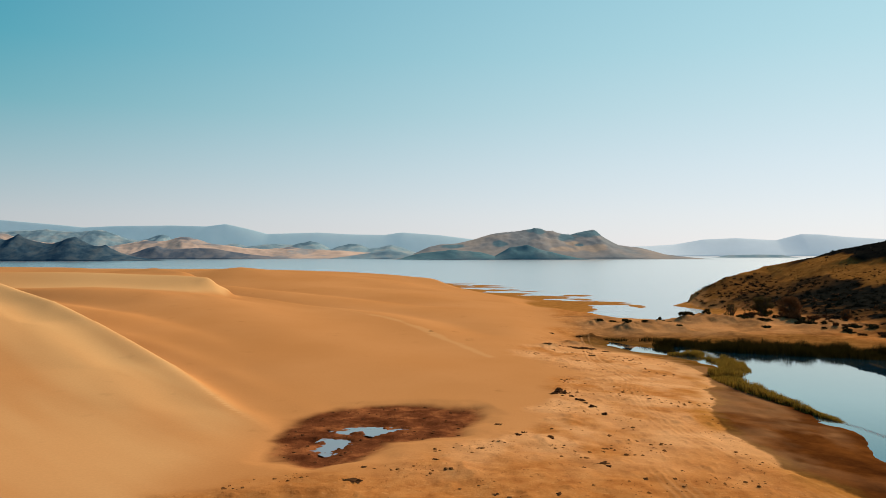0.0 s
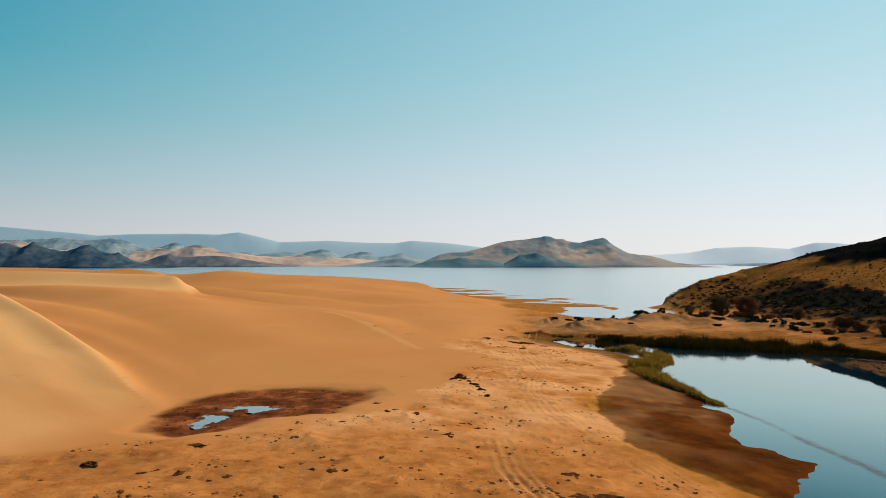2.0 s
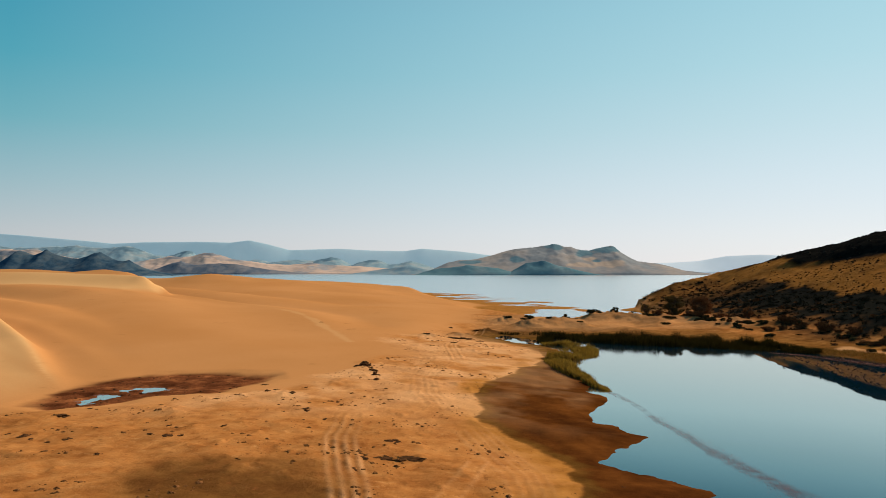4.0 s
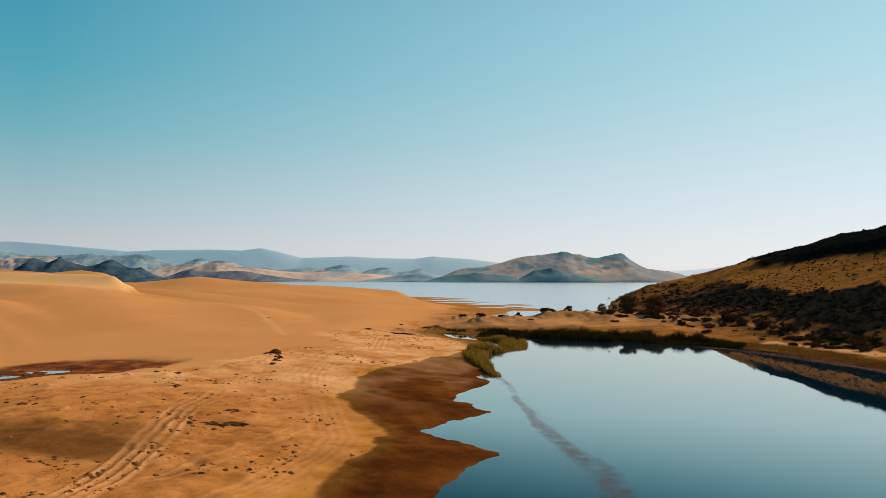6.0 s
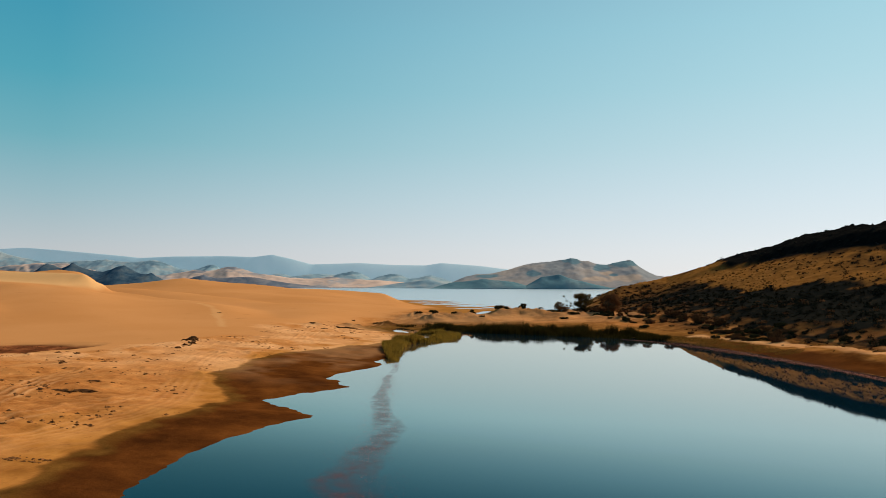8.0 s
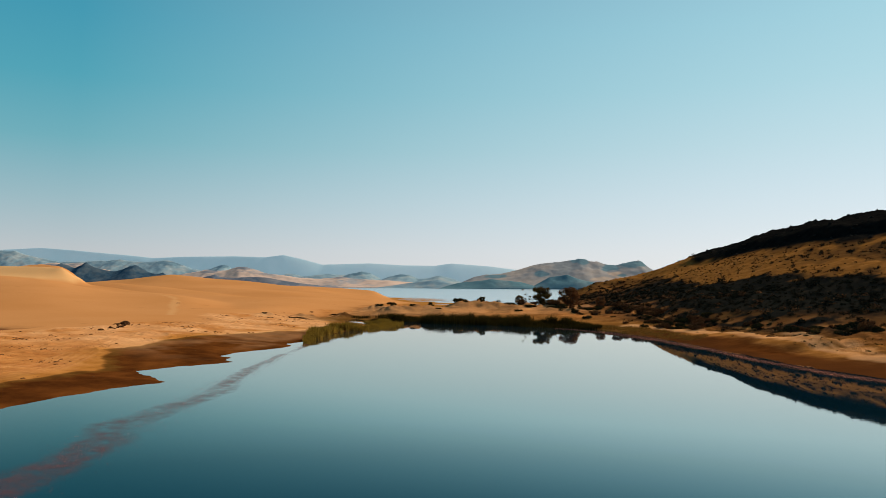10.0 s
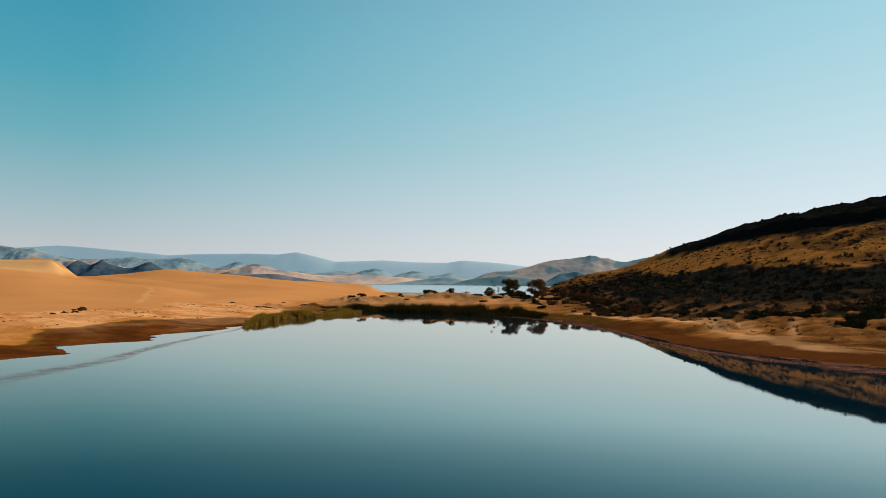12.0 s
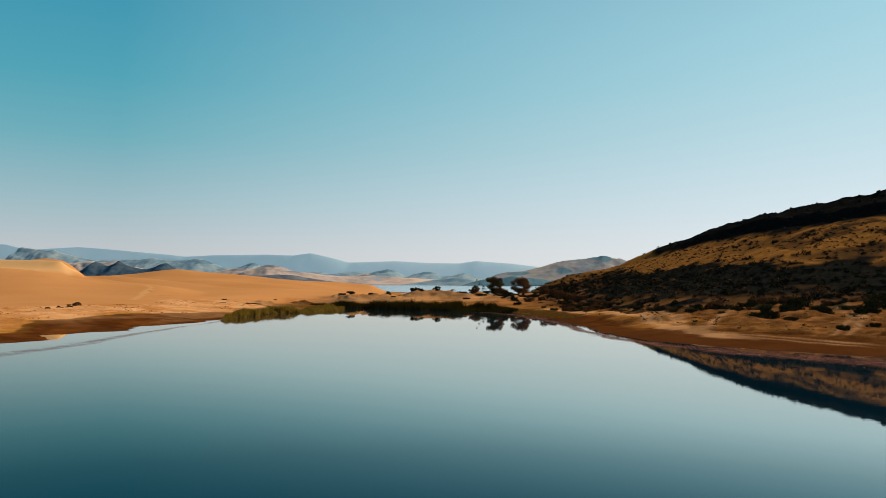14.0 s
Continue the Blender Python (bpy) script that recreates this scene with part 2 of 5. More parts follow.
M_HILL_DARK = rock_material("haze_blue_dark_rock", (0.030, 0.064, 0.104), (0.048, 0.090, 0.130), (0.090, 0.122, 0.148), 0.05)
M_HEADLAND = rock_material("haze_violet_rock", (0.12, 0.145, 0.185), (0.165, 0.18, 0.21), (0.23, 0.22, 0.23), 0.05)
M_SPUR = rock_material("haze_teal_rock", (0.095, 0.180, 0.215), (0.105, 0.200, 0.235), (0.15, 0.22, 0.245), 0.02)
M_HILL_SAND = rock_material("hazed_pink_sand", (0.31, 0.30, 0.305), (0.51, 0.38, 0.315), (0.61, 0.445, 0.36), 0.012, crag=(0.22, 0.23, 0.255))
M_HILL_MID = rock_material("haze_blue_rock", (0.17, 0.265, 0.325), (0.21, 0.31, 0.365), (0.28, 0.335, 0.36), 0.04, crag=(0.12, 0.205, 0.265))
M_HILL_FAR = rock_material("haze_glow_blue_ridge", (0.275, 0.375, 0.41), (0.295, 0.392, 0.425), (0.32, 0.405, 0.435), 0.006, 0.40)
M_HILL_PALE = rock_material("haze_glow_pale_ridge", (0.42, 0.475, 0.515), (0.44, 0.495, 0.535), (0.46, 0.51, 0.55), 0.005, 0.35)
M_REED = leaf_material("reed_blades", (0.008, 0.0075, 0.0025), (0.058, 0.040, 0.009), 0.25)
M_REED_OLIVE = leaf_material("olive_reed_blades", (0.060, 0.038, 0.007), (0.36, 0.215, 0.034), 0.45)
M_GRASS = leaf_material("yellow_grass", (0.08, 0.042, 0.010), (0.22, 0.112, 0.026), 0.4)
M_SHRUB = leaf_material("dark_scrub_leaves", (0.020, 0.018, 0.008), (0.075, 0.055, 0.022))
M_HEATH = leaf_material("dark_heath_leaves", (0.008, 0.008, 0.006), (0.040, 0.030, 0.017))
M_SHRUB_RED = leaf_material("rusty_shrub_leaves", (0.05, 0.022, 0.011), (0.20, 0.088, 0.036))
M_LEAF = leaf_material("tree_leaves", (0.035, 0.026, 0.011), (0.14, 0.092, 0.033), 0.3)
M_RUST = leaf_material("rusty_tree_leaves", (0.055, 0.026, 0.013), (0.20, 0.092, 0.038), 0.3)
M_BARK = plain_material("grey_brown_bark", (0.04, 0.028, 0.02), (0.11, 0.08, 0.055), 6.0)
M_SOD = plain_material("dark_sod", (0.030, 0.015, 0.008), (0.115, 0.050, 0.020), 3.0)
M_ROCK = plain_material("shade_black_crest_rock", (0.008, 0.008, 0.008), (0.030, 0.025, 0.020), 1.5)
M_STONE = plain_material("brown_clod", (0.06, 0.025, 0.010), (0.25, 0.105, 0.036), 4.0)
M_WEED = leaf_material("red_water_weed", (0.13, 0.060, 0.062), (0.28, 0.115, 0.105))
M_PINK = leaf_material("pink_shore_weed", (0.07, 0.026, 0.018), (0.24, 0.115, 0.088))
M_FILM = film_material("weed_film", (0.085, 0.044, 0.050), (0.24, 0.085, 0.082), 0.42)
M_SCUM = film_material("pink_weed_mat", (0.05, 0.020, 0.014), (0.26, 0.115, 0.085), 0.95)


# ---- the lie of the land ----
def lattice(i, j, seed):
    h = (i * 374761393 + j * 668265263 + seed * 974634777) & 0xFFFFFFFF
    h = ((h ^ (h >> 13)) * 1274126177) & 0xFFFFFFFF
    return ((h ^ (h >> 16)) & 0xFFFF) / 32767.5 - 1.0


def vnoise(x, y, seed=0):
    xi, yi = np.floor(x).astype(np.int64), np.floor(y).astype(np.int64)
    u, v = x - xi, y - yi
    u, v = u * u * u * (u * (u * 6 - 15) + 10), v * v * v * (v * (v * 6 - 15) + 10)
    a, b = lattice(xi, yi, seed), lattice(xi + 1, yi, seed)
    c, d = lattice(xi, yi + 1, seed), lattice(xi + 1, yi + 1, seed)
    return (a * (1 - u) + b * u) * (1 - v) + (c * (1 - u) + d * u) * v


def fbm(x, y, size, octaves=4, seed=0, gain=0.5):
    out, amp, k = 0.0, 1.0, 1.0 / size
    for o in range(octaves):
        out = out + amp * vnoise(x * k + 17.3 * o, y * k - 9.1 * o, seed + o)
        amp, k = amp * gain, k * 2.03
    return out


def step(a, b, x):
    t = np.clip((x - a) / (b - a), 0, 1)
    return t * t * (3 - 2 * t)


def to_line(x, y, line):
    """Distance to a polyline, the third value along it, and on which side a point lies (left is positive)."""
    best, val, side = np.full(x.shape, 1e12), np.zeros(x.shape), np.zeros(x.shape)
    for p, q in zip(line[:-1], line[1:]):
        dx, dy = q[0] - p[0], q[1] - p[1]
        t = np.clip(((x - p[0]) * dx + (y - p[1]) * dy) / (dx * dx + dy * dy), 0, 1)
        ex, ey = x - p[0] - t * dx, y - p[1] - t * dy
        d = ex * ex + ey * ey
        near = d < best
        best = np.where(near, d, best)
        if len(p) > 2:
            val = np.where(near, p[2] + t * (q[2] - p[2]), val)
        side = np.where(near, np.sign(dx * ey - dy * ex), side)
    return np.sqrt(best), val, side


def along(x, y, line):
    """Distance to a polyline and the height on it, passing smoothly from leg to leg."""
    best, total, weight = np.full(x.shape, 1e9), np.zeros(x.shape), np.zeros(x.shape)
    for p, q in zip(line[:-1], line[1:]):
        d, zs, _ = to_line(x, y, [p, q])
        k = (d + 1.0) ** -5.0
        best, total, weight = np.minimum(best, d), total + k * zs, weight + k
    return best, total / (weight + 1e-30)


def inside(x, y, poly):
    odd = np.zeros(x.shape, bool)
    for (ax, ay), (bx, by) in zip(poly, poly[1:] + poly[:1]):
        cross = (ay > y) != (by > y)
        odd ^= cross & (x < (bx - ax) * (y - ay) / ((by - ay) or 1e-9) + ax)
    return odd


POND = [(150, -110), (70, -100), (52, -40), (46, 5), (43.3, 27), (42.8, 33), (43.5, 38), (44.8, 42), (47.5, 48), (42.3, 53.2), (40.5, 55.5),
        (43.5, 60.5), (46.2, 65.1), (44.5, 69.5), (42.8, 72), (43.2, 77), (45.5, 83), (46.3, 86.8), (44.8, 91), (46, 99), (45, 110), (46.5, 122),
        (48, 130), (46, 140), (43, 148), (38, 153), (35, 163), (36.5, 168), (40, 162), (44, 157), (48, 163), (55, 162), (65, 158), (78, 150),
        (88, 141), (93, 134), (97, 125), (100, 113), (103, 103), (105.5, 90), (107.5, 77), (109.5, 68), (112.5, 61), (118.5, 54), (126, 48.5),
        (134, 43), (150, 30), (175, 0), (200, -60), (190, -100)]
LAKE = [(-4500, 560), (-300, 500), (-150, 470), (-60, 470), (0, 436), (20, 395), (28, 368), (45, 335), (54, 318), (62, 290), (63, 276), (52, 262),
        (44, 248), (47, 236), (51, 226), (56, 212), (62, 208), (70, 214), (77, 226), (84, 240), (86, 256), (81, 271), (90, 287), (112, 318),
        (150, 345), (260, 400), (600, 430), (4500, 430), (4500, 5000), (-4500, 5000)]
MUD_LEFT = [(44, -60), (40, 5), (38, 24), (36.6, 31), (36.6, 38), (37.4, 47), (37.6, 53.5), (33.5, 61), (31.2, 69), (30.4, 80), (32.2, 92), (36, 103),
            (39, 113), (42, 124), (42, 140), (33, 152)]
PIT = [(-16.5, 77), (-17.3, 86), (-12.5, 92.4), (-4.5, 94.6), (3.2, 91.3), (4.4, 85.5), (1.8, 78.0), (-4.8, 74.9), (-7.0, 68.9), (-11.2, 66.4), (-14.8, 69.6)]
PUDDLES = [[(-11.7, 81.4), (-10.4, 82.9), (-8.9, 83.7), (-6.5, 83.2), (-4.5, 82.4), (-5.6, 80.9), (-7.3, 79.9), (-8.6, 80.6), (-10.3, 80.2)],
           [(-12.8, 75.0), (-12.0, 78.2), (-10.9, 77.6), (-9.7, 78.3), (-9.5, 76.4), (-9.9, 74.2), (-10.9, 72.6), (-11.9, 73.8)]]
HILL_FOOT = [(90, 284), (86, 264), (91, 236), (96, 205), (101, 172), (105, 146), (110, 126), (117, 112), (128, 104), (146, 100), (180, 84), (230, 60), (420, -20)]
HILL = HILL_FOOT + [(420, 300), (260, 330), (170, 338), (112, 312)]
HILL_CREST = [(90, 279, 3.0), (106, 286, 8.0), (125, 297, 12.8), (138, 276, 18.5), (147, 261, 22.9), (160, 243, 28), (168, 226, 29.2), (177, 211, 31.2), (190, 195, 32),
              (210, 178, 34), (245, 158, 37), (330, 115, 40), (415, 70, 40)]
FLAT = [(-60, -80), (-32, 35), (-22, 58), (-13, 65), (-5, 67), (1, 75), (8, 83), (13, 97), (18, 112), (15, 128), (15, 145), (23, 165), (29, 190), (33, 225), (36, 250),
        (300, 250), (300, -80)]
DUNES = [  # lines of crests, brinks, feet and hollows (x, y, z); sharpness; rounding
    ([(-420, 235, 13.5), (-230, 222, 14), (-140, 213, 14.2), (-100, 210, 14.1), (-82, 207, 13.9), (-70, 204.5, 13.8), (-62.5, 203, 13.6), (-60.5, 206, 11.0), (-58.5, 210, 8.2), (-50, 206, 7.4),
      (-40, 197, 6.9), (-25, 190, 5.9), (-14, 173, 5.1), (-3, 155, 4.2), (4, 143, 3.0), (9, 130, 2.3)], 1.4, 1.0),
    ([(-420, 262, 13), (-230, 250, 14), (-140, 238, 14.8), (-112, 235, 14.6), (-98, 233, 14.0), (-86, 228, 15.0), (-76, 218, 14.4)], 2.0, 2.0),
    ([(-53, 197, 7.4), (-60, 189, 9.3), (-70, 185, 10.4), (-84, 185, 11.1), (-130, 187, 11.2), (-230, 190, 11), (-420, 190, 10.5)], 2.0, 2.5),
    ([(-14, 94, 1.8), (-20, 104, 2.4), (-29, 119, 3.4), (-44, 141, 5.0), (-62, 160, 6.6), (-100, 182, 8.0), (-420, 195, 9)], 2.0, 5.0),
    ([(-27, 77, 2.0), (-33, 84, 2.9), (-46, 99, 5.2), (-65, 117, 9.6), (-74, 121, 12.2), (-89, 129, 16.3), (-118, 142, 18.8), (-175, 155, 19.3)], 2.0, 2.5),
    ([(-17, 80, 1.5), (-24, 88, 2.6), (-38, 105, 5.7), (-57, 124, 10.5), (-65, 128.5, 13.8), (-80, 137, 17.6), (-110, 149, 19.6), (-170, 165, 20), (-420, 180, 17)], 2.0, 1.2),
    ([(-15, 86, 1.4), (-20.6, 91.7, 1.6), (-34.6, 108.7, 2.7), (-53.6, 127.7, 4.8), (-61.6, 132.2, 5.8), (-76.6, 140.7, 8.2), (-106.6, 152.7, 10.2), (-170, 170, 11)], 2.6, 1.0),
    ([(-12, 92, 1.5), (-16, 97, 1.7), (-30, 114, 2.9), (-49, 132.5, 5.0), (-57, 137.5, 6.0), (-71, 146.5, 7.6), (-100, 158, 9.4), (-170, 178, 10.5)], 2.4, 1.5),
    ([(-14, 63, 1.9), (-25, 50, 2.2), (-45, 32, 2.6), (-80, 5, 3), (-150, -50, 3), (-420, -200, 3)], 2.0, 5.0),
    ([(-13, 97, 1.7), (0, 98, 1.9), (8, 94, 1.9), (14, 104, 2.0), (16, 118, 2.1), (14, 132, 2.2)], 2.0, 3.0),
    ([(-140, 268, 7.2), (-100, 249, 7.2), (-82, 239, 6.8), (-66, 226, 5.8), (-53, 214, 5.2), (-36, 206, 4.9), (-14, 194, 4.0), (0, 178, 3.1), (10, 160, 2.4)], 2.0, 4.0),
    ([(16, 262, 3.2), (-12, 285, 5.4), (-36, 316, 8.0), (-62, 326, 10.4), (-86, 322, 13.0), (-108, 332, 10.6), (-130, 335, 8.4), (-160, 340, 7.4), (-420, 345, 7)], 2.0, 14.0),
    ([(-6, 412, 4.3), (-30, 400, 6.2), (-66, 390, 7.4), (-120, 396, 8.2), (-420, 400, 9)], 2.0, 6.0),
    ([(26, 110, 2.0), (24, 140, 2.0), (28, 170, 2.0), (33, 205, 2.0), (36, 240, 2.0), (25, 300, 2.3), (12, 360, 2.5)], 2.0, 4.0),
    ([(-420, 300, 7), (-230, 290, 7), (-140, 290, 6.8), (-95, 282, 6.4), (-60, 262, 5.8), (-30, 238, 4.8), (-5, 222, 3.6)], 2.0, 8.0)]
SLIP = [(-55, 200), (-58.5, 209), (-60.8, 206), (-62.8, 203.4), (-70, 205), (-82, 207.4), (-100, 210.4), (-140, 213.5), (-170, 215), (-170, 190), (-130, 188.5), (-84, 187), (-70, 187), (-61, 191)]  # pale slip face
DUNE_ZONE = [(-4500, -700), (-60, -700), (-30, -80), (-20, 40), (-12, 62), (2, 74), (10, 84), (16, 98), (20, 112), (19, 130), (20, 145), (27, 165), (31, 190), (35, 225), (36, 250),
             (26, 300), (14, 360), (0, 430), (-60, 462), (-4500, 520)]
RUTS = [([(18.4, 66), (19.2, 57), (20.2, 52), (22.0, 44), (23.6, 36), (24.0, 30), (23.5, 22)], (-1.1, -0.35, 0.4, 1.15)),
        ([(30, 122), (25.5, 104), (24, 92), (25.0, 80), (28.4, 68), (32.2, 56), (34.2, 49.4), (34.6, 43.8), (33.6, 36.4), (32.0, 31), (27, 15)], (-1.6, -0.7, 0.1, 0.8, 1.5)),
        ([(30, 52), (28.1, 41.5), (26.8, 36.2), (24.6, 33), (22, 31.6), (18.3, 30.1), (10, 28)], (0, 1.6)),
        ([(31, 172), (27.5, 150), (25, 132), (27, 112)], (0, 1.7)),
        ([(113.8, 93.1), (115.6, 81.6), (117.2, 72.7), (118.6, 66), (122.5, 59.1), (126.8, 54.8), (131, 50.6), (142, 40)], (0, 1.5)),
        ([(146, 97), (141.9, 89.6), (138.1, 71.4), (131, 57)], (0, 1.7))]
TRACKS = [([(qx + o, qy + 0.4 * o) for qx, qy in line], k) for k, (line, offsets) in enumerate(RUTS) for o in offsets]
EAST_PATHS = [[(99, 138), (103.2, 130.4), (108.2, 117), (111.3, 104.3), (113.8, 93.1), (115.6, 81.6), (117.2, 72.7), (118.6, 66), (122.5, 59.1)],
              [(118.2, 70.5), (118.6, 83.8), (118.9, 96.8), (119.1, 106)], [(120, 68), (122.1, 73.5), (124.9, 83.4), (128.9, 94.7)]]
SCARP = [(110.5, 110), (112.2, 104), (115.2, 96), (118, 86.5), (119.5, 83)]   # a low undercut bank beside the path
MOUNDS = [(43.4, 181, 1.1, 3.6), (48.5, 184, 1.0, 3.8), (38, 190, 0.8, 3.4), (53, 187, 0.8, 3.0), (60.3, 190.8, 1.2, 4.2), (66.3, 192.5, 1.2, 4.2), (71.5, 190, 0.9, 4.2), (56, 181, 0.5, 2.6),
          (79, 194, 1.1, 3.8), (86, 190, 1.0, 3.8), (93, 184, 0.9, 3.6), (84, 180, 0.6, 3.0), (90, 176, 0.7, 3.0), (98, 172, 0.8, 3.2), (76, 186, 0.6, 3.0),
          (27, 158, 0.8, 2.6), (21, 150, 0.5, 2.2), (33, 172, 0.6, 2.4), (118, 92, 0.4, 2.6), (126, 93, 0.4, 3.0), (134, 92, 0.4, 3.4), (144, 90, 0.4, 3.8), (152, 88, 0.5, 4.0)]


def land(x, y):
    """Height of the ground and its kinds of surface at x, y."""
    dp = to_line(x, y, POND + POND[:1])[0] * np.where(inside(x, y, POND), -1, 1)
    dl = to_line(x, y, LAKE + LAKE[:1])[0] * np.where(inside(x, y, LAKE), -1, 1)
    east = step(88, 112, x)
    dpw = dp + 0.35 * fbm(x, y, 2.5, 4, 5, 0.6)
    bank = np.where(dpw < 0, np.maximum(dpw * 0.16, -2.5), np.interp(dpw, [0, 1, 9, 20, 30, 60, 200, 6000], [0, 0.13, 0.72, 1.5, 2.0, 2.2, 2.6, 3.0]))
    bank_e = np.where(dpw < 0, np.maximum(dpw * 0.16, -2.5), np.interp(dpw, [0, 1, 9, 22, 40, 70, 6000], [0, 0.12, 0.85, 2.1, 3.4, 4.2, 5]))
    bank = bank * (1 - east) + bank_e * east
    flats = step(232, 262, y) * step(80, 66, x)
    slope = np.interp(dl, [0, 4, 13, 60, 6000], [0, 0.7, 2.2, 2.9, 3])
    braid = 1.3 * fbm(x * 0.55, y, 8, 4, 8, 0.55) - 0.3
    mudflat = np.interp(dl, [0, 8, 22, 48, 6000], [0, 0.08, 0.35, 2.2, 3]) + 0.20 * step(34, 8, dl) * braid
    shore = slope * (1 - flats) + mudflat * flats
    shore = np.where(dl < 0, np.maximum(dl * (0.05 - 0.042 * flats * step(-34, -20, dl)) + 0.20 * flats * step(-36, -6, dl) * braid, -3.0), shore)
    z = np.minimum(bank, shore)
    dry = step(4, 16, np.minimum(dp, dl * 0.8))
    # dunes: a surface stretched between their lines
    total, weight = np.zeros(x.shape), np.zeros(x.shape)
    wx, wy = x + 2.5 * fbm(x, y, 45, 2, 75), y + 2.5 * fbm(x, y, 45, 2, 76)
    for line, sharp, soft in DUNES:
        d, zc = along(wx, wy, line)
        k = (20.0 / (np.sqrt(d * d + 2.2) - 0.7 + soft)) ** sharp * np.exp(-d / 90)
        total, weight = total + k * zc, weight + k
    zone = to_line(x, y, DUNE_ZONE + DUNE_ZONE[:1])[0] * np.where(inside(x, y, DUNE_ZONE), 1, -1)
    in_dunes = step(-2, 13, zone) * step(0, 26, dl)
    z = z * (1 - in_dunes) + total / (weight + 1e-12) * in_dunes
    # hill on the right
    hd = to_line(x, y, HILL + HILL[:1])[0]
    hin = inside(x, y, HILL)
    hc, zc, zw = np.full(x.shape, 1e9), np.zeros(x.shape), np.zeros(x.shape)
    for p, q in zip(HILL_CREST[:-1], HILL_CREST[1:]):
        d, zs, _ = to_line(x, y, [p, q])
        k = (d + 2.0) ** -3.0
        hc, zc, zw = np.minimum(hc, d), zc + k * zs, zw + k
    zc = zc / zw
    u = hd / (hd + hc + 1e-6)
    rough_h = fbm(x, y, 22, 5, 21, 0.55)
    face = u * (1.12 - 0.12 * u)
    high = step(19, 26, zc)
    cap = step(20, 15.5, hc + 3 * fbm(x, y, 12, 3, 31)) * step(15, 24, zc)
    hill = np.where(hin, zc * face * (1 - 0.09 * high * (1 - cap)) + step(0, 14, hd) * (0.65 * rough_h + cap * 0.5 * fbm(x, y, 6, 4, 33)), 0)
    z = z + np.maximum(hill, 0) * 0.98 - np.where(hin, np.minimum(step(0, 30, hd) * np.minimum(z, 3), 0.8 * np.maximum(hill, 0)), 0)
    # sand mounds, pit, lumps and ruts
    knoll = np.zeros(x.shape)
    for mx, my, mh, mw in MOUNDS:
        d2 = (x - mx) ** 2 + ((y - my) * 0.9) ** 2
        knoll = np.maximum(knoll, np.exp(-d2 / (mw * mw) * 0.9))
        z = z + 1.35 * mh * np.exp(-d2 / (mw * mw)) * (1 + 0.35 * vnoise(x * 0.9, y * 0.9, 41))
    pd = to_line(x, y, PIT + PIT[:1])[0] * np.where(inside(x, y, PIT), -1, 1) + 0.9 * fbm(x, y, 4, 3, 51)
    pit = step(1.2, -1.5, pd)
    z = z * (1 - step(3, -2.0, pd)) + 1.38 * step(3, -2.0, pd) + pit * 0.10 * fbm(x, y, 2.2, 3, 52)
    pud = np.zeros(x.shape)
    for p in PUDDLES:
        d = to_line(x, y, p + p[:1])[0] * np.where(inside(x, y, p), -1, 1) + 1.1 * fbm(x, y, 1.5, 4, 53, 0.65) - 0.1
        pud = np.maximum(pud, step(0.45, -0.45, d))
    z = z - 0.30 * pud
    md = to_line(x, y, MUD_LEFT)
    mdist = md[0] * -md[2] + 0.7 * fbm(x, y, 3.5, 4, 61)        # positive towards the water
    west_mud = step(-0.25, 0.4, mdist) * step(75, 60, x) * step(170, 150, y)
    strip = 4.5 + 6.5 * step(78, 62, y)
    east_mud = step(strip + 2.5, strip - 1, dp + 2.2 * fbm(x, y, 7, 3, 62)) * step(88, 98, x)
    bar_mud = step(10, 3, dp + 2 * fbm(x, y, 6, 3, 63)) * step(112, 140, y)
    lake_mud = step(1.0, 0.5, z) * step(225, 240, y) * (1 - hin)
    mud = np.clip(np.maximum.reduce([west_mud * step(22, 12, dp), east_mud, bar_mud, lake_mud * 0.12]), 0, 1)
    fd = to_line(x, y, FLAT + FLAT[:1])[0] * np.where(inside(x, y, FLAT), 1, -1) + 3.0 * fbm(x, y, 9, 4, 66)
    flat = step(-2.5, 3.5, fd) * step(0.5, 3, np.minimum(dp, dl * 0.8))
    lumpy = flat * dry * (1 - mud) * (1 - pit) * (~hin)
    z = z + lumpy * (0.13 * fbm(x, y, 5, 4, 71, 0.6) + 0.20 * np.maximum(fbm(x, y, 2.0, 4, 72, 0.6) - 0.5, 0)) * step(-60, -10, y)
    z = z + mud * 0.05 * fbm(x, y, 2.5, 3, 73) * step(1, 4, dp)
    z = z + (1 - flat) * (1 - hin) * step(2, 5, z) * 0.12 * fbm(x, y, 26, 3, 74)
    east_bank = step(97, 109, x) * step(5, 12, dp) * (~hin)
    z = z + east_bank * (0.42 * fbm(x, y, 7, 4, 77, 0.6) + 0.3 * np.maximum(fbm(x, y, 3, 3, 78), 0)) * (1 - 0.6 * step(20, 8, dp))
    sd, _, ss = to_line(x, y, SCARP)
    sd = -sd * ss + 0.5 * fbm(x, y, 3, 3, 107)
    z = z + 0.75 * step(0, 0.9, sd) * step(11, 3, sd) * step(110, 106, y) * step(82.5, 86, y) * (~hin)
    track, rut_shade_damp = np.zeros(x.shape), np.zeros(x.shape)
    wig = 0.22 * vnoise(x * 0.11, y * 0.11, 81) + 0.02 * vnoise(x * 0.5, y * 0.5, 84)
    worn = step(-1.0, -0.1, fbm(x, y, 22, 3, 83))
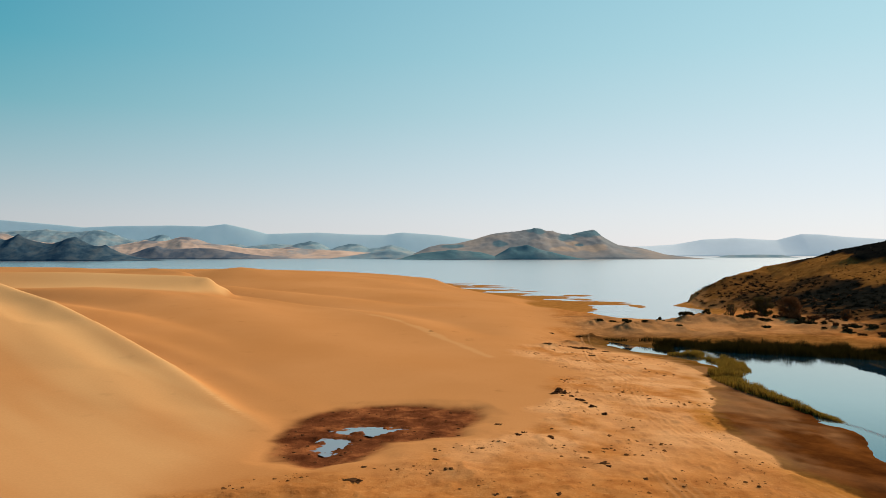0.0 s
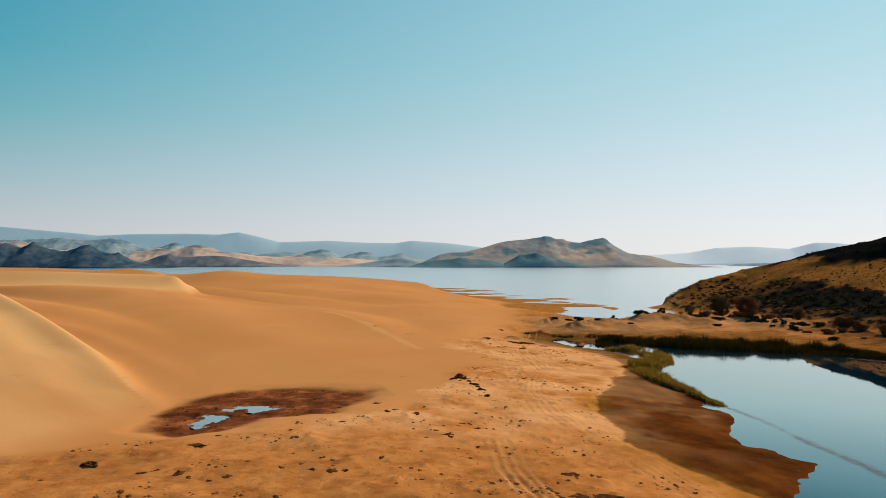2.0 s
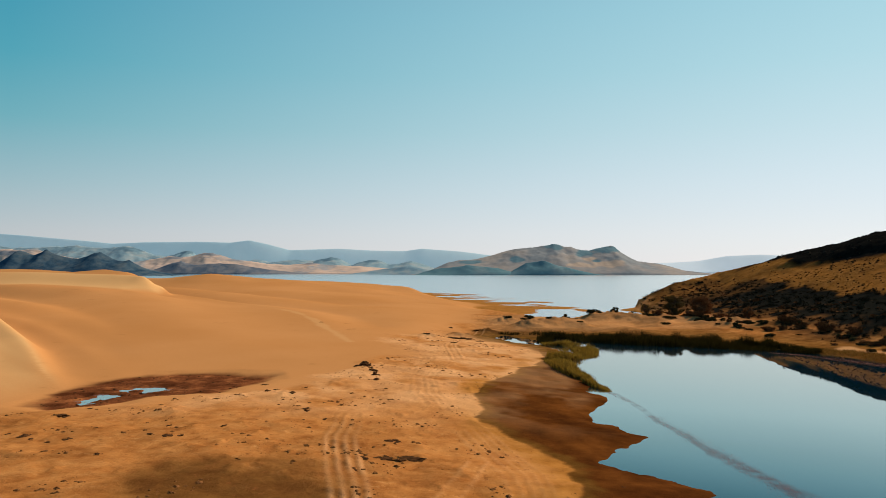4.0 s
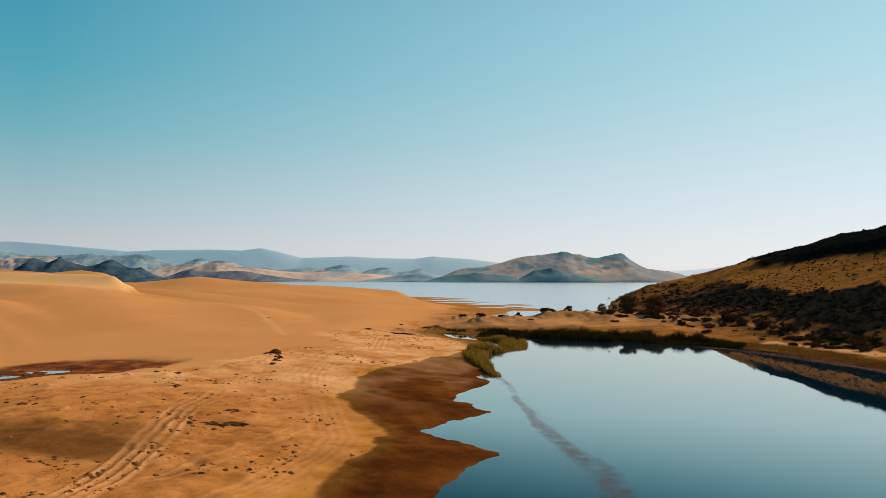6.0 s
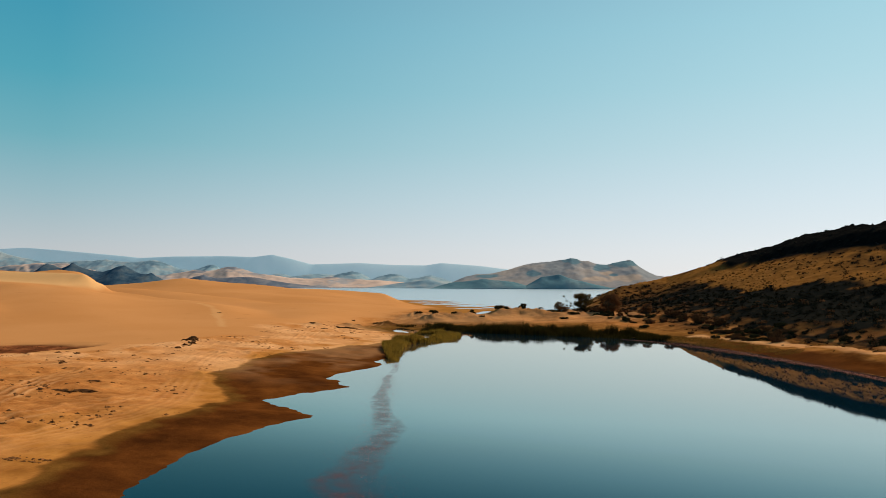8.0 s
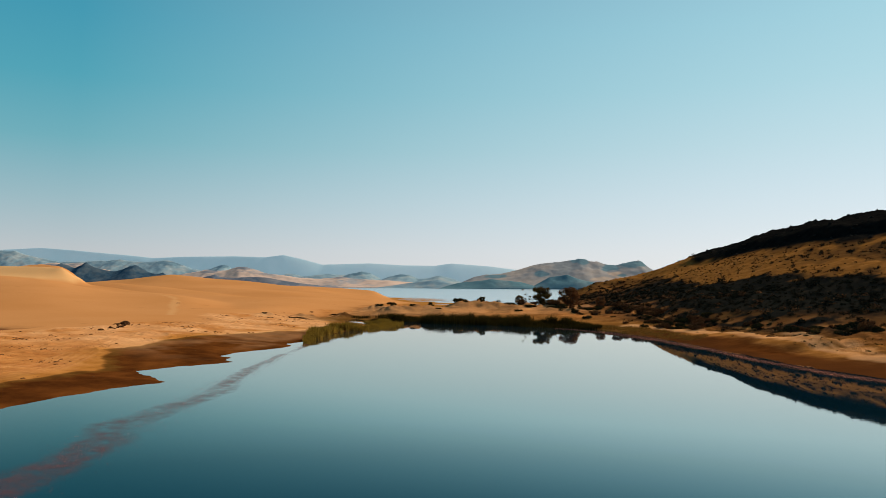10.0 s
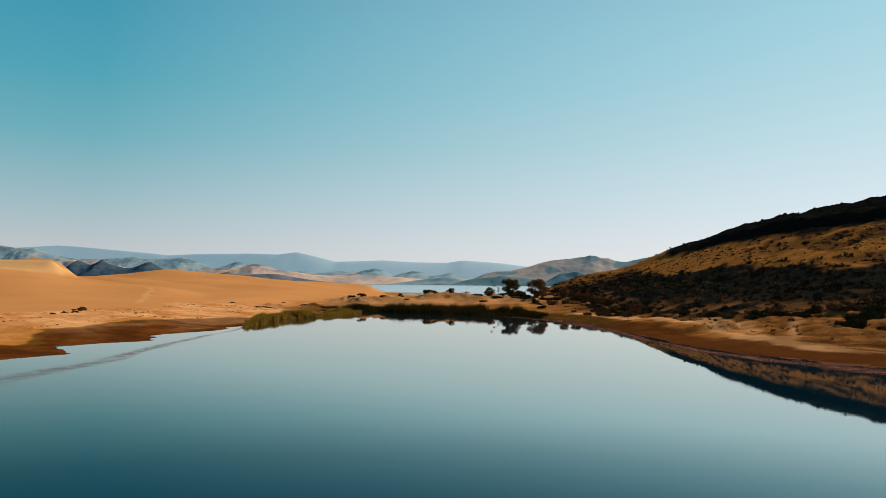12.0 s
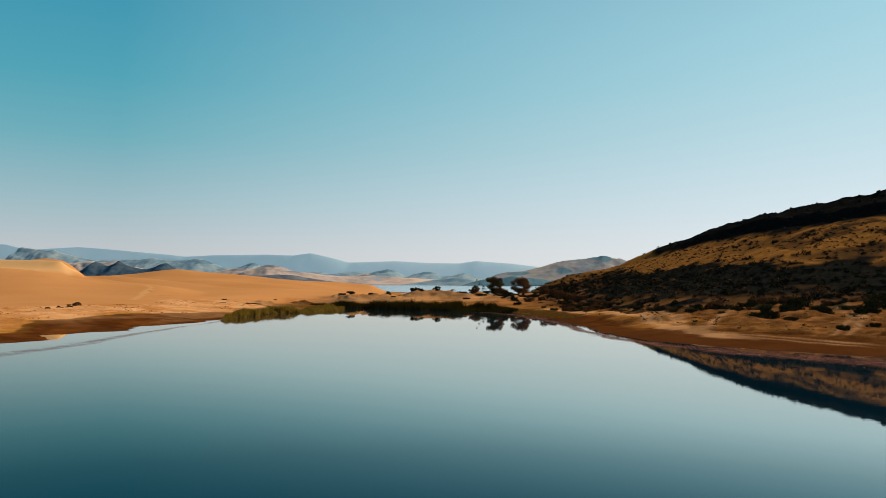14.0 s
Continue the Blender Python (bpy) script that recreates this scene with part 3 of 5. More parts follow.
    for line, k in TRACKS:
        d = to_line(x + wig, y + wig, line)[0]
        wide = 1 + 0.9 * east
        deep = (0.9, 0.22, 0.3)[k] if k < 3 else 0.7
        track = np.maximum(track, deep * np.exp(-(d / (0.19 * wide)) ** 2) * worn)
        # shade in the wheel grooves, painted as a dark stripe beside each ridge
        if k == 0:
            rut_shade_damp = np.maximum(rut_shade_damp, 0.65 * np.exp(-((d - 0.33) / 0.14) ** 2) * worn)
        z = z + (0.05 * np.exp(-(d / (0.2 * wide)) ** 2) - 0.06 * np.exp(-((d - 0.40 * wide) / (0.17 * wide)) ** 2)) * step(-60, 0, y) * worn * deep * (1 - 0.65 * east)
    torn = to_line(x + wig - 0.2, y + wig - 0.1, RUTS[0][0])[0] + 0.6 * fbm(x, y * 0.4, 2.0, 4, 85)
    rut_shade_damp = np.maximum(rut_shade_damp * step(12, 24, x) * step(28, 36, y) * step(72, 64, y), 0.45 * step(2.6, 0.6, torn) * step(28, 36, y) * step(66, 58, y))
    road = step(3.4, 0.6, to_line(x - 1.0, y, RUTS[1][0])[0] + 0.9 * fbm(x, y, 3, 3, 86))
    pale = flat * step(58, 80, y + 6 * fbm(x, y, 14, 3, 88)) * step(52, 44, x) * step(175, 150, y)
    near = flat * step(64, 48, y + 6 * fbm(x, y, 12, 3, 89)) * step(52, 44, x)
    damp = step(7.5, 2.0, np.hypot((x - 15.5) * 0.7, (y - 42) * 0.9) + 1.8 * fbm(x, y, 5, 4, 64))
    rut_shade_damp = np.maximum.reduce([rut_shade_damp, 0.7 * damp, near * 0.30 * step(-0.25, 0.65, fbm(x, y, 3.5, 5, 90, 0.65))])
    track = np.maximum.reduce([track, 0.12 * road * step(-0.6, 0.4, fbm(x, y, 1.6, 4, 79)), 0.4 * step(168, 178, y) * step(212, 204, y) * step(26, 36, x) * (~hin), 0.85 * pale * step(-0.8, 0.2, fbm(x, y, 8, 4, 98))])
    track = track * (0.6 + 0.4 * step(-0.3, 0.4, fbm(x, y, 6, 3, 82))) * (1 - 0.7 * mud * (1 - east))
    path = np.minimum.reduce([to_line(x, y, q)[0] + 0.6 * i for i, q in enumerate(EAST_PATHS)])
    path_pale = step(2.3, 0.8, path + 0.9 * fbm(x, y, 4, 3, 104))
    track = np.maximum(track, 0.75 * path_pale * (0.65 + 0.35 * step(-0.3, 0.3, fbm(x, y, 2.5, 3, 105))))
    green = np.maximum(0.85 * damp, np.maximum(step(-0.2, 0.4, mdist) * step(2.2, 0.5, mdist + 0.6 * fbm(x, y, 2, 3, 65)) * step(75, 60, x) * step(165, 130, y) * 0.75, np.maximum.reduce([bar_mud * 0.9, 0.75 * step(22, 11, dp + 3 * fbm(x, y, 6, 3, 63)) * step(118, 145, y) * step(40, 46, x) * (~hin), lake_mud * 0.3])))
    gold = step(-4.2, -0.5, mdist + 0.8 * fbm(x, y, 3, 3, 102)) * step(1.0, 0.2, mdist) * step(75, 60, x) * step(165, 130, y) * 0.8
    gold = np.maximum(gold, 0.75 * lake_mud)
    gold = np.maximum(gold, 0.8 * east * step(3, 6, dp) * step(20, 11, dp + 3 * fbm(x, y, 6, 3, 79)) * (~hin) * (1 - path_pale))
    gold = np.maximum(gold, 0.6 * step(7, 2, np.hypot((x - 36) * 0.8, (y - 34) * 0.4) + 1.5 * fbm(x, y, 5, 3, 65))) * (1 - 0.6 * track)
    grass = np.where(hin, step(1.5, 9, hd + 5 * fbm(x, y, 8, 3, 91)), 0)
    # black crest belt: rock colour with the steep slope's shade painted in
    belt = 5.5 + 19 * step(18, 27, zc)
    rock_shade = np.where(hin, step(belt + 3, belt - 2, hc + 3 * fbm(x, y, 10, 3, 31)) * step(13.5, 17, zc) * step(0, 6, hd), 0)
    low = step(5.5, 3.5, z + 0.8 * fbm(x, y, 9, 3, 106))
    heath_shade = np.where(hin, step(11.6, 10.0, z + 1.7 * fbm(x, y, 13, 4, 92, 0.6)) * (1 - low * (0.38 - 0.38 * step(-0.15, 0.35, fbm(x, y, 5, 4, 93)))) * step(-1, 2, hd + 2 * fbm(x, y, 6, 3, 93)) * (0.45 + 0.55 * step(268, 228, y + 10 * fbm(x, y, 12, 3, 110))), 0)
    # upper right slope: heath colour also paints in its side turned from the sun
    heath_shade = np.maximum(heath_shade, np.where(hin, 0.8 * step(128, 172, x) * step(-0.45, 0.45, fbm(x, y, 6, 4, 100)), 0))
    heath_shade = np.maximum(heath_shade, (~hin) * step(11, 4, hd + 4 * fbm(x, y, 6, 3, 99)) * step(11, 15, dp) * step(96, 101, x) * step(200, 175, y) * (0.6 + 0.3 * fbm(x, y, 5, 3, 101)))
    # paler sand left of the near crest, on the slip face and brink
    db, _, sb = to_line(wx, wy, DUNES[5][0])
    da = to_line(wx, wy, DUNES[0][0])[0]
    pale_sand = np.where(sb > 0, (0.30 + 0.70 * np.exp(-db / 11.0)) * (0.85 + 0.5 * fbm(0.67 * x + 0.74 * y, 0.14 * (0.67 * y - 0.74 * x), 5, 3, 68)), np.exp(-db / 0.7)) * step(-17, -26, x)
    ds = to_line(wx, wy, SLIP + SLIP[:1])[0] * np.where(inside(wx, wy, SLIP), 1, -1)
    pale_sand = np.maximum(pale_sand, step(-0.6, 1.2 + 2.5 * step(206, 196, wy), ds) * (0.40 + 0.60 * step(-130, -80, x)))
    pale_sand = np.maximum(pale_sand, step(1.1, 0.1, da + 0.5 * fbm(x, y, 5, 3, 70)) * step(-30, -14, x) * 0.35) * in_dunes
    rough = np.clip(0.8 * east_bank + 0.32 * lumpy + 0.25 * mud + 0.8 * hin + 0.5 * pit, 0, 1)
    trodden = flat * (1 - mud) * (1 - pit) * (~hin) * (1 - 0.6 * path_pale) * step(-0.7, 0.3, fbm(x, y, 9, 4, 109))
    # east-bank soil is brown, and darkened to paint in the view's darker right side
    return z, dict(flat=flat, trodden=trodden, track=track * (0.85 - 0.2 * east), green=green, gold=gold, mud=mud, pit=pit, grass=grass, rock_shade=rock_shade, heath_shade=heath_shade, rut_shade_damp=0.85 * rut_shade_damp * (1 - mud) + 0.75 * east * step(strip, strip * 0.4, dp + 1.5 * fbm(x, y, 5, 3, 80)), rough=rough, pale_sand=np.clip(pale_sand, 0, 0.9), soil=np.maximum.reduce([0.6 * east * step(3, 6, dp) * step(17, 10, dp + 3 * fbm(x, y, 6, 3, 79)) * (~hin) * (1 - path_pale), 0.85 * step(0.25, 0.6, knoll + 0.25 * fbm(x, y, 2.5, 3, 108)), (~hin) * step(16, 4, hd + 4 * fbm(x, y, 6, 3, 99)) * 0.75 * step(6, 14, dp) * step(84, 96, x), step(160, 172, y) * step(215, 205, y) * step(28, 36, x) * step(108, 98, x) * (~hin) * (0.22 + 0.5 * step(-0.3, 0.5, fbm(x, y, 6, 4, 87))), 0.85 * step(97, 109, x) * step(3, 10, dp) * (~hin) * step(-0.7, 0.3, fbm(x, y, 7, 4, 67) + 0.5 * step(114, 128, x))])), dp, dl


def height(px, py):
    return float(land(np.array([float(px)]), np.array([float(py)]))[0][0])


def spread(a, b, s0, grow):
    out, s, v = [], s0, a
    while abs(v - a) < abs(b - a):
        v += s if b > a else -s
        s *= grow
        out.append(v)
    return out


def build_ground():
    xs = np.concatenate([spread(-120, -4000, 2.0, 1.07)[::-1], np.arange(-120, -45, 0.7), np.arange(-45, -18, 0.5), np.arange(-18, 8, 0.25), np.arange(8, 16, 0.2), np.arange(16, 27, 0.14), np.arange(27, 46, 0.2), np.arange(46, 100, 0.7), np.arange(100, 136, 0.4), np.arange(136, 235, 0.8), spread(235, 4000, 2.0, 1.08)])
    ys = np.concatenate([spread(-60, -600, 4, 1.2)[::-1], np.arange(-60, 25, 1.5), np.arange(25, 60, 0.3), np.arange(60, 130, 0.4), np.arange(130, 235, 0.7), np.arange(235, 345, 1.1), np.arange(345, 470, 2.2), spread(470, 4500, 4, 1.12)])
    gx, gy = np.meshgrid(xs, ys)
    z, masks, _, _ = land(gx.ravel(), gy.ravel())
    nx, ny = len(xs), len(ys)
    me = bpy.data.meshes.new("ground")
    me.vertices.add(nx * ny)
    me.vertices.foreach_set("co", np.stack([gx.ravel(), gy.ravel(), z], 1).astype(np.float32).ravel())
    i = (np.arange(nx - 1)[None, :] + nx * np.arange(ny - 1)[:, None]).ravel()
    quads = np.stack([i, i + 1, i + nx + 1, i + nx], 1).astype(np.int32)
    me.loops.add(quads.size)
    me.loops.foreach_set("vertex_index", quads.ravel())
    me.polygons.add(len(quads))
    me.polygons.foreach_set("loop_start", np.arange(0, quads.size, 4, dtype=np.int32))
    me.polygons.foreach_set("loop_total", np.full(len(quads), 4, np.int32))
    me.update(calc_edges=True)
    me.polygons.foreach_set("use_smooth", np.ones(len(quads), bool))
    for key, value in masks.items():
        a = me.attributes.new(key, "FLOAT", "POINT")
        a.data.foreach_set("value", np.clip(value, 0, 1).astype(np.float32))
    me.materials.append(M_GROUND)
    return tagged(new("ground", me), "orange sand dunes, rutted flats, brown mud and a dry hill", "ground", kind="structure")


def sheet(name, pts, z, mat, label, category, kind="structure"):
    me = bpy.data.meshes.new(name)
    me.from_pydata([(x, y, z) for x, y in pts], [], [tuple(range(len(pts)))])
    me.materials.append(mat)
    return tagged(new(name, me), label, category, kind=kind)


ground = build_ground()
pond = sheet("pond_water", [(28, -120), (240, -120), (240, 186), (28, 186)], 0.0, M_POND, "still dark teal pond water mirroring the sky", "water")
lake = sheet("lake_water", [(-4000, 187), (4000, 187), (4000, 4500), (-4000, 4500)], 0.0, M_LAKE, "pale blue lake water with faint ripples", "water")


def ridge(name, crest, y0, front, back, mat, label, seed, rough=0.22, category="hill", step_x=6.0, grain=60.0, crags=(), sunlit_spots=()):
    """A hill range: crest heights along x, falling to the shore in front and behind."""
    cx, cz = [c[0] for c in crest], [c[1] for c in crest]
    xs = np.arange(cx[0], cx[-1] + step_x, step_x)
    vs = np.concatenate([np.linspace(-1, 0, 40), np.linspace(0, 1, 8)[1:]])
    gx, gv = np.meshgrid(xs, vs)
    prof0 = np.clip(1 - np.abs(gv), 0, 1)
    gy = y0 + np.where(gv < 0, gv * front, gv * back)
    gxw = gx + 160 * rough * (1 - prof0) * fbm(gx, gy, 70, 3, seed + 11)
    top = np.interp(gx, cx, cz) * prof0 + np.interp(gxw, cx, cz) * (1 - prof0)
    spur = fbm(gx, gy * 0.7, grain, 5, seed, 0.6)
    cut = 1 - np.abs(fbm(gx, gy * 0.6, grain, 4, seed + 7, 0.55))
    k = np.clip(1 - np.abs(gv), 0, 1)
    prof = np.where(gv < 0, 1 - (1 - k) ** 1.15, k)
    z = top * prof * (1 + rough * 4 * prof * (1 - prof) * (spur + 0.9 * cut - 0.5)) + prof * step(0, 0.3, 1 - np.abs(gv)) * np.maximum(top, 0) * 0.16 * rough * fbm(gx, gy, 14, 3, seed + 3)
    if rough > 0:
        z = z + prof * np.maximum(top, 0) * 0.015 * fbm(gx, gy, 20, 4, seed + 5, 0.6)
    z = z - 3.0 * (1 - step(0, 0.06, k))
    nx, ny = gx.shape[1], gx.shape[0]
    me = bpy.data.meshes.new(name)
    i = (np.arange(nx - 1)[None, :] + nx * np.arange(ny - 1)[:, None]).ravel()
    me.from_pydata(np.stack([gx.ravel(), gy.ravel(), z.ravel()], 1).tolist(), [], np.stack([i, i + 1, i + nx + 1, i + nx], 1).tolist())
    me.polygons.foreach_set("use_smooth", np.ones(len(me.polygons), bool))
    for key, spots in (("crag", crags), ("sand", sunlit_spots)):   # bare rock (crag) and painted sunlit patches (sand): centre x, z and half sizes
        cover = np.zeros(gx.shape)
        for sx, sz, rx, rz in spots:
            cover = np.maximum(cover, step(1.25, 0.8, np.hypot((gx - sx) / rx, (z - sz) / rz) + 0.35 * fbm(gx, z * 2.5, 16, 3, seed + 21)))
        me.attributes.new(key, "FLOAT", "POINT").data.foreach_set("value", cover.astype(np.float32).ravel())
    me.materials.append(mat)
    return tagged(new(name, me), label, category, kind="structure")


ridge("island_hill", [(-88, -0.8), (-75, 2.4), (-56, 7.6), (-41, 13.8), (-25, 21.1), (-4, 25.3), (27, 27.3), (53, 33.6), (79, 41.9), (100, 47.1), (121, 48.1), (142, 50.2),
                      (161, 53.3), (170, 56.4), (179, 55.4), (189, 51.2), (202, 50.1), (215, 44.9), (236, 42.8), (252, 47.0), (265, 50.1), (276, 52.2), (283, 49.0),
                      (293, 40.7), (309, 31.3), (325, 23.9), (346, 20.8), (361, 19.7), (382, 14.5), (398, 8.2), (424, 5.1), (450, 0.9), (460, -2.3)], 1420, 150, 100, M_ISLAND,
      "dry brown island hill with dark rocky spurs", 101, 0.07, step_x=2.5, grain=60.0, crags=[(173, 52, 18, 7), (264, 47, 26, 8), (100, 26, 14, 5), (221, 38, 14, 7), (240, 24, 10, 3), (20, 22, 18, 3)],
      sunlit_spots=[(250, 19, 30, 6), (205, 17, 26, 4), (226, 27, 14, 4)])
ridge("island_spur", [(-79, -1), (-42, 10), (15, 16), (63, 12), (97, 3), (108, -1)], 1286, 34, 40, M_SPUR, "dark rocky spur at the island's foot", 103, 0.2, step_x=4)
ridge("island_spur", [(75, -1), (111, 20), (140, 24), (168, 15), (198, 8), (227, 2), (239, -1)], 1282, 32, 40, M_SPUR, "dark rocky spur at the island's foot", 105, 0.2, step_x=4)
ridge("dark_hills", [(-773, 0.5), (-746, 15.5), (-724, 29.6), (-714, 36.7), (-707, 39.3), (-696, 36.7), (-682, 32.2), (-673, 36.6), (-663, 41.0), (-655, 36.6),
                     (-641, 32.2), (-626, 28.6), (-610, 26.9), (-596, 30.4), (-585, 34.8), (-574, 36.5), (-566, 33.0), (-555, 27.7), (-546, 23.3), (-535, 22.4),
                     (-527, 24.2), (-518, 18.9), (-507, 13.5), (-491, 8.2), (-473, 4.7), (-442, 0.3)], 1200, 55, 60, M_HILL_DARK, "dark rocky hills on the far shore, tinted haze blue", 111, 0.12, step_x=3.0, grain=60.0)
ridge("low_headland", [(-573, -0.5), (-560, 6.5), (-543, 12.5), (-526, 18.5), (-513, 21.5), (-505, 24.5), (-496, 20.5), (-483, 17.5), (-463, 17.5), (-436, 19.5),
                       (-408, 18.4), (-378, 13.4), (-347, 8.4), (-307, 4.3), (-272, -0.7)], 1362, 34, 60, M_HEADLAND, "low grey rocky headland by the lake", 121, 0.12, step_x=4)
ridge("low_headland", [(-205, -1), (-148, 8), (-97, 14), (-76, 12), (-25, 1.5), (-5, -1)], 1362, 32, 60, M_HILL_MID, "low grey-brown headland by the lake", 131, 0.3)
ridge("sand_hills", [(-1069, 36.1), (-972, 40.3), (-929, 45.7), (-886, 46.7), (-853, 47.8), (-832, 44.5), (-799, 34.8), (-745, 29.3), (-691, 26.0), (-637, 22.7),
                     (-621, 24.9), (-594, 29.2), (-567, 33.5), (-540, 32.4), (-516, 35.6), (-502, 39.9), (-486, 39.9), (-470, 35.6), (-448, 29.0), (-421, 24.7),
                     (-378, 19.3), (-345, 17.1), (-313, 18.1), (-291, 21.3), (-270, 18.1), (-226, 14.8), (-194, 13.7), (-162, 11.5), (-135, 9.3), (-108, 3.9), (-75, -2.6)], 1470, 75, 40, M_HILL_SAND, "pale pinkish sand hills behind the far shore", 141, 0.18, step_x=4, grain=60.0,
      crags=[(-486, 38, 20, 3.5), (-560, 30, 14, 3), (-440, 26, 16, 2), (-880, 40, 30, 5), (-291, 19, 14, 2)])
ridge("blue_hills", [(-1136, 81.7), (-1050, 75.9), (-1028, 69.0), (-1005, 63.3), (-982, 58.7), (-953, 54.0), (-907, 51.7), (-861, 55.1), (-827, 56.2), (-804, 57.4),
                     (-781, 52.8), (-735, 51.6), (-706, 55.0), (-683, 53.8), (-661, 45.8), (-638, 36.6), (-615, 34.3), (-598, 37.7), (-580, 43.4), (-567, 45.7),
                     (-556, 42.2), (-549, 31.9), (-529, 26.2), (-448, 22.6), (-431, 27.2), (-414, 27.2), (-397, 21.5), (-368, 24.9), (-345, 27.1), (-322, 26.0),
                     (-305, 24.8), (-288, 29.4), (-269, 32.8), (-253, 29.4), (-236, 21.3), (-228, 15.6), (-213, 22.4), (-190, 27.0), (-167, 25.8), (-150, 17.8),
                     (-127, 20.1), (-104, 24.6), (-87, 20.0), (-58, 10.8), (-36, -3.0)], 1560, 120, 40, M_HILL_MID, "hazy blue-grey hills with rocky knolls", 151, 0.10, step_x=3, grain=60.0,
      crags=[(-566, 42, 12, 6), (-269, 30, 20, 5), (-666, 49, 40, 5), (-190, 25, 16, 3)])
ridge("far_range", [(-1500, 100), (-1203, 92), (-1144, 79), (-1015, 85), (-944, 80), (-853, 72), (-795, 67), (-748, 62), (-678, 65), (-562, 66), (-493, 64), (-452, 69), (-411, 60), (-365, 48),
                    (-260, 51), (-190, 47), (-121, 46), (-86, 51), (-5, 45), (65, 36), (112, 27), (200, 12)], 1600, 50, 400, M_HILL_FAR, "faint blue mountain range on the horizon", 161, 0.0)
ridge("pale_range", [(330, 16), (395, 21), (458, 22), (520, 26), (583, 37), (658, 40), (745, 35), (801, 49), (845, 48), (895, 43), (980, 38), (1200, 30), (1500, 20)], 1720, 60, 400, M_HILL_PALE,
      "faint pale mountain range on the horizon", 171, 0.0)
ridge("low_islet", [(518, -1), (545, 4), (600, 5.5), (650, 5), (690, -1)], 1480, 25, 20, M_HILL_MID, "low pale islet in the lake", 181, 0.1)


# ---- puddles in the pit ----
for outline in PUDDLES:
    mx, my = sum(q[0] for q in outline) / len(outline), sum(q[1] for q in outline) / len(outline)
    sheet("puddle", [(mx + (qx - mx) * 1.35, my + (qy - my) * 1.35) for qx, qy in outline], 1.25, M_PUDDLE,
          "shallow rain puddle on red mud, reflecting the sky", "puddle", kind="")


# ---- plants, sods and stones ----
def mesh_of(name, verts, faces, mat, smooth=False):
    me = bpy.data.meshes.new(name)
    me.from_pydata(verts, [], faces)
    me.materials.append(mat)
    if smooth:
        me.polygons.foreach_set("use_smooth", np.ones(len(me.polygons), bool))
    return me


def part(name, me, parent, label=""):
    ob = new(name, me)
    ob.parent = parent
    return tagged(ob, label)


def leaves(rng, clumps, count, size, flat=0.8):
    """Small leaf quads gathered in clumps (x, y, z, radius)."""
    verts, faces = [], []
    weight = np.array([c[3] ** 2 for c in clumps])
    pick = rng.choice(len(clumps), count, p=weight / weight.sum())
    for k in pick:
        cx, cy, cz, r = clumps[k]
        d = rng.normal(size=3)
        d /= np.linalg.norm(d)
        p = np.array((cx, cy, cz)) + d * r * rng.uniform(0.35, 1.0) * np.array((1, 1, flat))
        a, b = rng.normal(size=3), rng.normal(size=3)
        a /= np.linalg.norm(a)
        b -= a * (a @ b)
        b /= np.linalg.norm(b)
        s = size * rng.uniform(0.6, 1.4)
        i = len(verts)
        verts += [tuple(p - a * s), tuple(p - b * s * 0.45), tuple(p + a * s), tuple(p + b * s * 0.45)]
        faces.append((i, i + 1, i + 2, i + 3))
    return verts, faces


def tube(verts, faces, path, r0, r1, sides=6):
    """A tapered limb along a path, added to verts and faces."""
    start, n = len(verts), len(path)
    for i, p in enumerate(path):
        q = path[min(i + 1, n - 1)] - path[max(i - 1, 0)]
        q = q / (np.linalg.norm(q) + 1e-9)
        u = np.cross(q, (0.31, 0.9, 0.17))
        u /= np.linalg.norm(u)
        v = np.cross(q, u)
        r = r0 + (r1 - r0) * i / (n - 1)
        for k in range(sides):
            t = 2 * math.pi * k / sides
            verts.append(tuple(p + r * (math.cos(t) * u + math.sin(t) * v)))
    for i in range(n - 1):
        for k in range(sides):
            a, b = start + i * sides + k, start + i * sides + (k + 1) % sides
            faces.append((a, b, b + sides, a + sides))


def limb(rng, a, b, bend, steps=5):
    a, b = np.array(a, float), np.array(b, float)
    mid = (a + b) / 2 + rng.normal(size=3) * bend
    return [a * (1 - t) ** 2 + 2 * mid * t * (1 - t) + b * t * t for t in np.linspace(0, 1, steps)]


def make_bush(seed, mat, label, spread_r=1.0, tall=1.0, count=3000, group=""):
    """A bush of unit size on the ground: stems and leaves."""
    rng = np.random.default_rng(seed)
    root = tagged(new("bush"), label, "bush", group)
    clumps = []
    for k in range(18):
        a, r = rng.uniform(0, 6.283), spread_r * math.sqrt(rng.uniform(0, 1)) * 0.74
        dome = math.sqrt(max(1 - (r / spread_r) ** 2, 0.1))
        clumps.append((r * math.cos(a), r * math.sin(a), tall * dome * rng.uniform(0.05, 0.78), rng.uniform(0.20, 0.36)))
    v, f = [], []
    for c in clumps:
        tube(v, f, limb(rng, (c[0] * 0.12, c[1] * 0.12, -0.1), c[:3], 0.06, 4), 0.035, 0.012, 4)
    part("stems", mesh_of("stems", v, f, M_BARK), root)
    v, f = leaves(rng, clumps, count, 0.062)
    part("foliage", mesh_of("foliage", v, f, mat), root)
    return root


